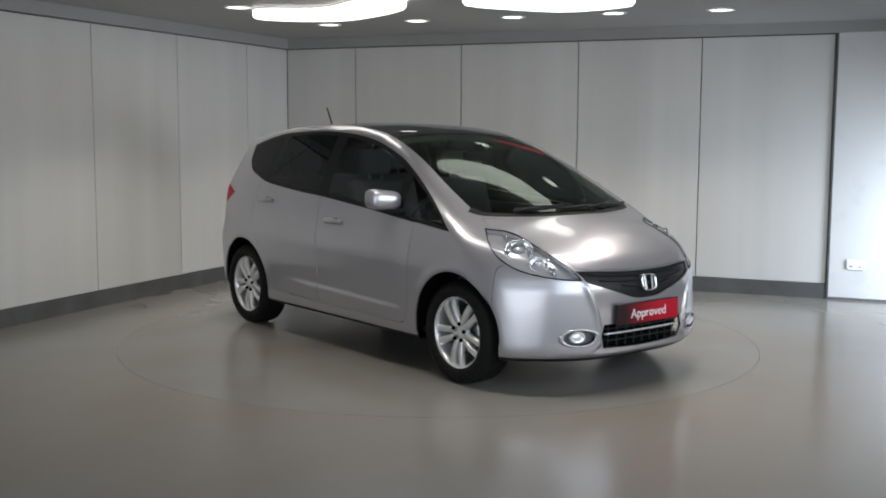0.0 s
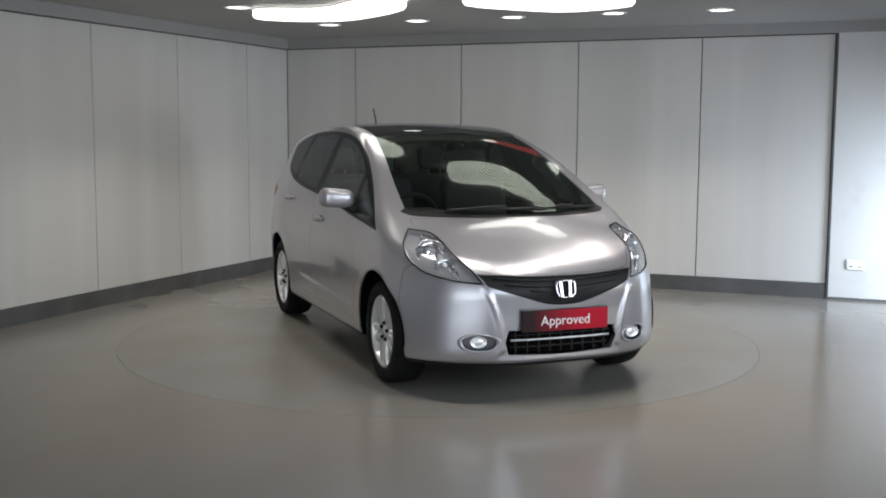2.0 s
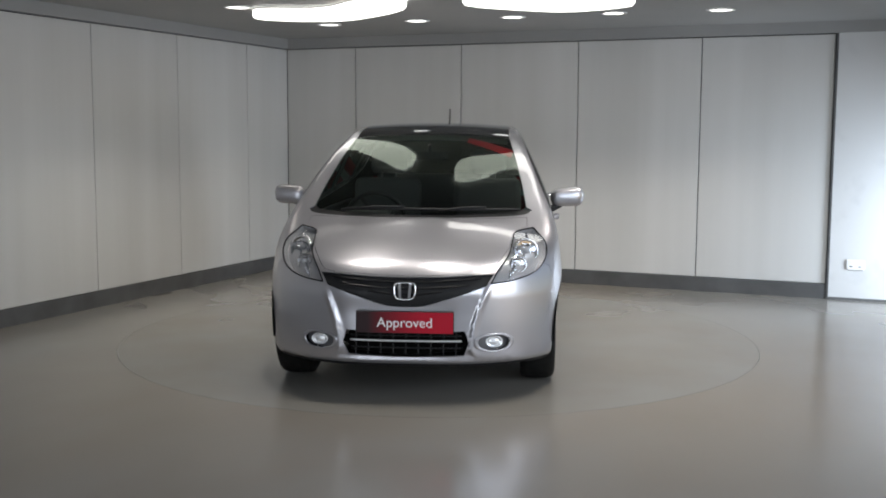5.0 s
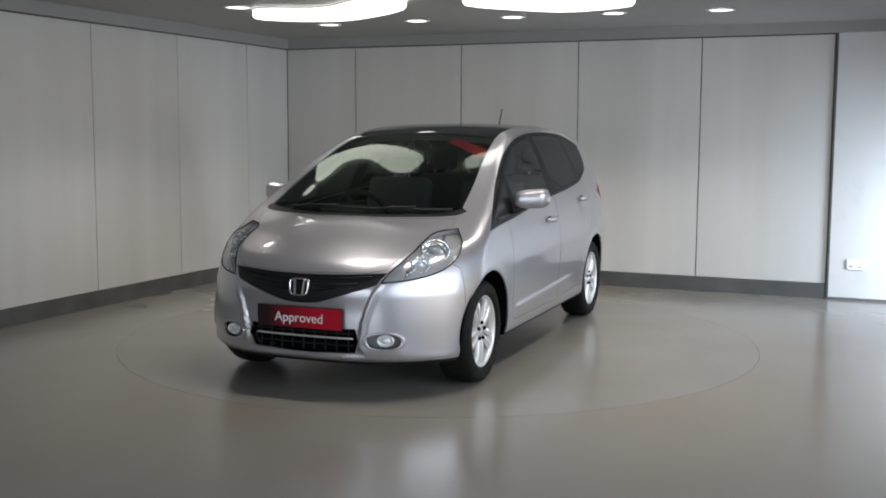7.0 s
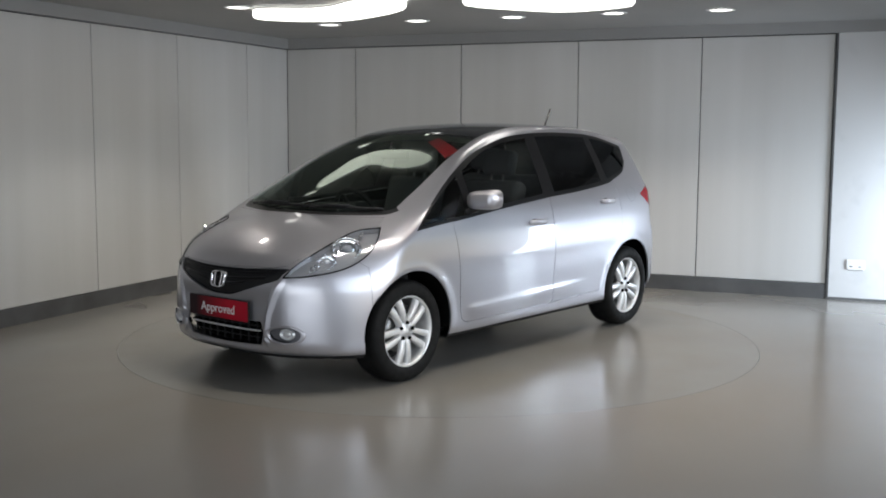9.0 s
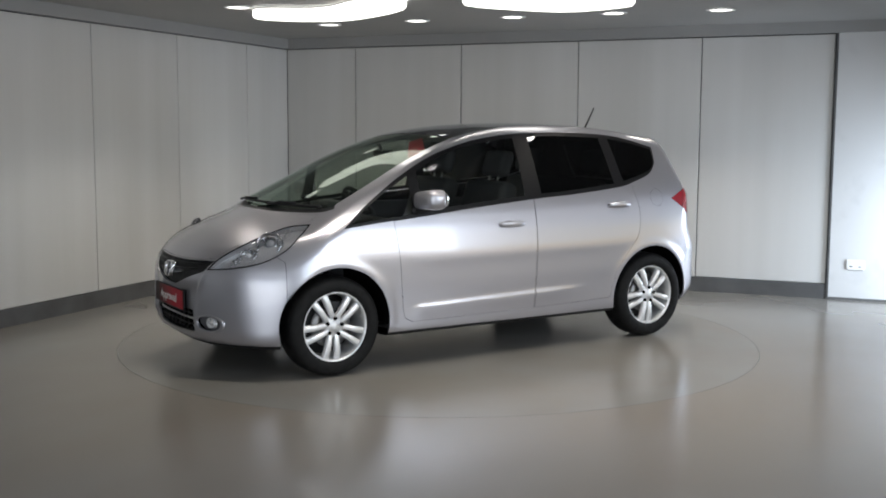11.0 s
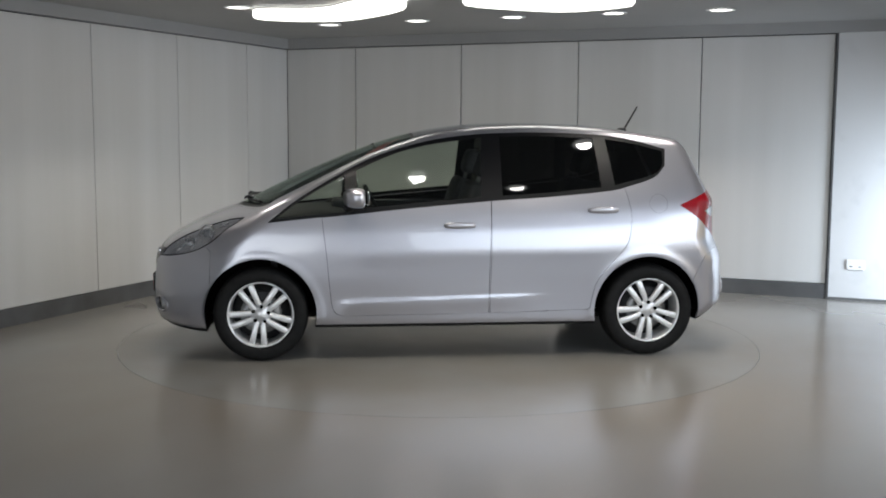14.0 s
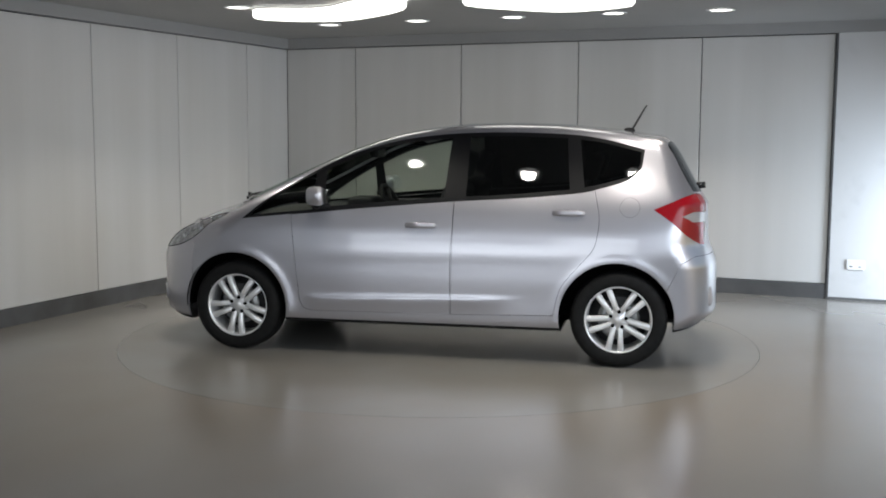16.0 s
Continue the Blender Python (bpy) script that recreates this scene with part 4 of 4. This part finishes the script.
def cabin(car):
    part("cabin_floor", box(-.86, .86, -.72, .72, .235, .26, .01), M["dash"], car, "dark cabin floor", False)
    # dashboard with a domed top that reaches under the windscreen
    bm = bmesh.new()
    rings = []
    prof = ((.62, .50), (.60, .72), (.62, .84), (.70, .90), (.85, .915), (1.05, .915), (1.25, .90), (1.32, .86), (1.30, .5))
    for i in range(13):
        y = -.70 + 1.40*i/12
        rings.append([bm.verts.new((x - (.10 if x > 1.0 else .0)*(abs(y)/.7)**2*1.6, y, z)) for x, z in prof])
    for A, B in zip(rings, rings[1:]):
        for k in range(len(prof) - 1):
            bm.faces.new((A[k], A[k+1], B[k+1], B[k]))
    bmesh.ops.recalc_face_normals(bm, faces=bm.faces)
    dash = part("dashboard", bm, M["dash"], car, "dark moulded dashboard")
    part("instrument_hood", soft_box(None, .60, .80, -.52, -.22, .88, .965, .03), M["dash"], dash)
    # steering wheel on the car's right-hand side
    bm = lathe([(.185 + .016*math.cos(a), .016*math.sin(a)) for a in np.linspace(0, 2*math.pi, 13)], 40, axis="z")
    bmesh.ops.transform(bm, matrix=Matrix.Translation((.47, -.36, .885)) @ pose(0, 0, 0, 0, -62, 0), verts=bm.verts)
    st = part("steering_wheel", bm, M["black"], car, "black steering wheel")
    for a in (90, 210, 330):
        c, s = math.cos(radians(a)), math.sin(radians(a))
        b = tube([(0, 0, -.02), (.18*c, .18*s, 0)], .016, 8)
        bmesh.ops.transform(b, matrix=Matrix.Translation((.47, -.36, .885)) @ pose(0, 0, 0, 0, -62, 0), verts=b.verts)
        part("spoke", b, M["black"], st)
    part("column", tube([(.47, -.36, .885), (.70, -.36, .80)], .035, 12), M["black"], st)

    def seat(x, y, w, name):
        se = part(name, soft_box(None, x - .05, x + .45, y - w/2, y + w/2, .42, .60, .05), M["seat"], car, "dark grey cloth seat")
        lean = Matrix.Translation((x - .02, y, .56)) @ pose(0, 0, 0, 0, -18, 0)
        part("backrest", soft_box(None, -.07, .07, -w/2 + .01, w/2 - .01, 0, .58, .05, lean), M["seat"], se)
        heads = (0,) if w < .7 else (-.4, .4)
        for dy in heads:
            part("headrest", soft_box(None, -.045, .045, dy - .13, dy + .13, .62, .80, .04, lean), M["seat"], se)
            for k in (-.05, .05):
                b = tube([(0, dy + k, .55), (0, dy + k, .64)], .007, 8)
                bmesh.ops.transform(b, matrix=lean, verts=b.verts)
                part("post", b, M["steel"], se)
    seat(.02, .36, .50, "front_seat")
    seat(.02, -.36, .50, "front_seat")
    seat(-.82, 0, 1.14, "rear_seat")
    part("mirror_inside", soft_box(None, .47, .50, -.12, .12, 1.265, 1.325, .012), M["black"], car, "black inside mirror")
    part("mirror_stem", tube([(.49, 0, 1.32), (.52, 0, 1.365)], .012, 8), M["black"], car)
    # door linings
    for s in (1, -1):
        part("door_lining", box(-.80, .84, s*.735 - .015, s*.735 + .015, .26, .93, .01), M["dash"], car, "dark door lining", False)
    part("load_floor", box(-1.62, -.80, -.50, .50, .50, .54, .01), M["dash"], car, "dark load floor", False)
    # red strip on the inside of the windscreen
    def on_screen(name, quad, mat, label, n=6, under=.006):
        bm = bmesh.new()
        q = [Vector(c) for c in quad]
        g = []
        for i in range(n + 1):
            row = []
            for j in range(n + 1):
                u, w = i/n, j/n
                c = (q[0]*(1-u) + q[1]*u)*(1-w) + (q[3]*(1-u) + q[2]*u)*w
                row.append(bm.verts.new((c.x, c.y, float(top_surface(c.x, c.y)) - under)))
            g.append(row)
        for i in range(n):
            for j in range(n):
                bm.faces.new((g[i][j], g[i+1][j], g[i+1][j+1], g[i][j+1]))
        bmesh.ops.recalc_face_normals(bm, faces=bm.faces)
        return part(name, bm, mat, car, label)
    on_screen("windscreen_sticker", [(.325, .25), (.485, .550), (.60, .532), (.42, .24)], M["red"], "red strip sticker inside the windscreen")


def wheel_house(car, x, s):
    """The dark liner behind an arch."""
    bm = bmesh.new()
    A, n = [], 40
    for i in range(n + 1):
        a = -.06 + (math.pi + .12)*i/n
        px, pz = x + .358*math.cos(a), .305 + .358*math.sin(a)
        edge = float(side_y(px, pz)) - .012
        A.append([bm.verts.new((px, s*y, pz)) for y in (edge, edge - .03, .70, .585)])
    for P_, Q in zip(A, A[1:]):
        for k in range(3):
            bm.faces.new((P_[k], P_[k+1], Q[k+1], Q[k]))
    bm.faces.new([r[3] for r in A])
    bmesh.ops.recalc_face_normals(bm, faces=bm.faces)
    part("wheel_arch_liner", bm, M["gap"], car, "black wheel arch liner")


def wheel(car, x, s):
    """A tyre on a ten-spoke alloy rim, its outside towards +y before placing."""
    place = Matrix.Translation((x, s*.800, .300)) @ (pose(0, 0, 0) if s > 0 else pose(0, 0, 0, 0, 0, 180))
    hub = new("wheel")
    hub.parent = car
    hub.matrix_local = place
    tagged(hub, "silver ten-spoke alloy wheel with black tyre")
    tread = [(.205, -.005), (.215, .008), (.235, .013), (.262, .012), (.282, .004), (.292, -.010), (.298, -.035), (.3, -.09), (.298, -.15), (.290, -.178), (.27, -.19), (.22, -.185), (.205, -.17)]
    part("tyre", lathe(tread, 72), M["rubber"], hub, "black tyre")
    part("rim", lathe([(.188, -.17), (.19, -.05), (.196, -.012), (.203, -.001), (.209, -.001), (.211, -.008), (.208, -.02), (.206, -.17)], 72), M["alloy"], hub, "bright alloy rim lip")
    # same metal as the rim, coloured almost black for the shade inside
    part("barrel", lathe([(.0, -.10), (.10, -.10), (.187, -.165)], 48), M["shaded_alloy"], hub, "inner wheel with its shade put into the colour")
    part("brake_disc", lathe([(.06, -.07), (.065, -.062), (.13, -.062), (.13, -.072)], 48), M["steel"], hub, "steel brake disc")
    part("caliper", box(-.06, .06, -.09, -.05, .075, .145, .012), M["shaded_alloy"], hub, "", False)
    face = lathe([(0, -.012), (.022, -.012), (.026, -.016), (.055, -.020), (.066, -.026), (.068, -.05)], 40)
    part("hub_cap", face, M["alloy"], hub, "alloy hub")
    for i in range(5):
        a = 2*math.pi*(i + .5)/5 - 1.466
        b = lathe([(0, -.004), (.0075, -.004), (.0110, -.008), (.0120, -.040)], 12)
        bmesh.ops.transform(b, matrix=Matrix.Translation((.050*math.cos(a), 0, .050*math.sin(a))), verts=b.verts)
        part("wheel_nut", b, M["gap"], hub, "dark wheel nut")
    # five pairs of spokes
    for i in range(5):
        for k in (-1, 1):
            a = 2*math.pi*i/5 - 1.466 + k*.02
            d, q = Vector((math.cos(a), 0, math.sin(a))), Vector((-math.sin(a), 0, math.cos(a)))
            bm = bmesh.new()
            rings = []
            for t in np.linspace(0, 1, 8):
                r = .045 + .153*t
                off = k*(.0185 + .0165*t)
                w = .0150 + .0045*t
                y = -.018 + .012*math.sin(math.pi*t*.9) - .002*t
                c = d*r + q*off + Vector((0, y, 0))
                rings.append([bm.verts.new(c + q*u + Vector((0, h, 0))) for u, h in ((-w, -.03), (-w, -.004), (-w*.6, .001), (w*.6, .001), (w, -.004), (w, -.03))])
            for A, B in zip(rings, rings[1:]):
                for j in range(5):
                    bm.faces.new((A[j], A[j+1], B[j+1], B[j]))
            bmesh.ops.recalc_face_normals(bm, faces=bm.faces)
            part("spoke", bm, M["alloy"], hub, "", True)


def aerial(car):
    ae = part("aerial", tube([(-1.275, 0, 1.452), (-1.285, 0, 1.478), (-1.375, 0, 1.635)], .0085, 8, taper=.7), M["black"], car, "short black roof aerial")
    bm = bmesh.new()
    bmesh.ops.create_uvsphere(bm, u_segments=16, v_segments=10, radius=1, matrix=Matrix.Translation((-1.262, 0, 1.463)) @ Matrix.Diagonal((.04, .018, .022, 1)))
    part("aerial_foot", bm, M["black"], ae)


def plate_material():
    """Red that fades to black towards the car's right-hand end."""
    m = material("plate_print", (.5, .012, .03), .45, 0, .2)
    n, l = m.node_tree.nodes, m.node_tree.links
    co, sep, ramp = n.new("ShaderNodeTexCoord"), n.new("ShaderNodeSeparateXYZ"), n.new("ShaderNodeValToRGB")
    mr = n.new("ShaderNodeMapRange")
    mr.inputs[1].default_value, mr.inputs[2].default_value = -.26, .26
    e = ramp.color_ramp.elements
    e[0].position, e[0].color = .12, (.02, .008, .01, 1)
    e[1].position, e[1].color = .68, (.40, .006, .022, 1)
    l.new(co.outputs["Object"], sep.inputs[0])
    l.new(sep.outputs[1], mr.inputs[0])
    l.new(mr.outputs[0], ramp.inputs[0])
    l.new(ramp.outputs[0], n["Principled BSDF"].inputs["Base Color"])
    return m


M["plate_face"] = plate_material()
CAR = build_car()

# ---- what moves: the table turns, and carries the car ----
HEADINGS = ((0.0, -51.37), (0.5, -55.59), (1.0, -59.87), (1.5, -64.10), (2.0, -68.38), (2.5, -72.68), (3.0, -77.05), (3.5, -81.40), (4.0, -85.72),
            (4.6, -90.88), (5.2, -96.10), (5.8, -101.36), (6.5, -107.56), (7.0, -112.00), (7.5, -116.26), (8.0, -120.62), (8.5, -124.98), (9.0, -129.46),
            (9.6, -134.90), (10.2, -140.36), (10.8, -145.80), (11.5, -152.08), (12.0, -156.28), (12.5, -160.50), (13.0, -164.87), (13.5, -169.38),
            (14.0, -173.98), (14.5, -178.60), (15.0, -183.15), (15.5, -187.54), (16.0, -191.85))
OFFSET = Matrix.Translation((-.0436, -.0279, .0))


def motions():
    table, car = [], []
    for t, a in HEADINGS:
        turn = Matrix.Translation(HUB) @ pose(0, 0, 0, 0, 0, a)
        table.append((t, turn))
        car.append((t, turn @ OFFSET))
    walk(TABLE, table)
    walk(CAR, car)


motions()
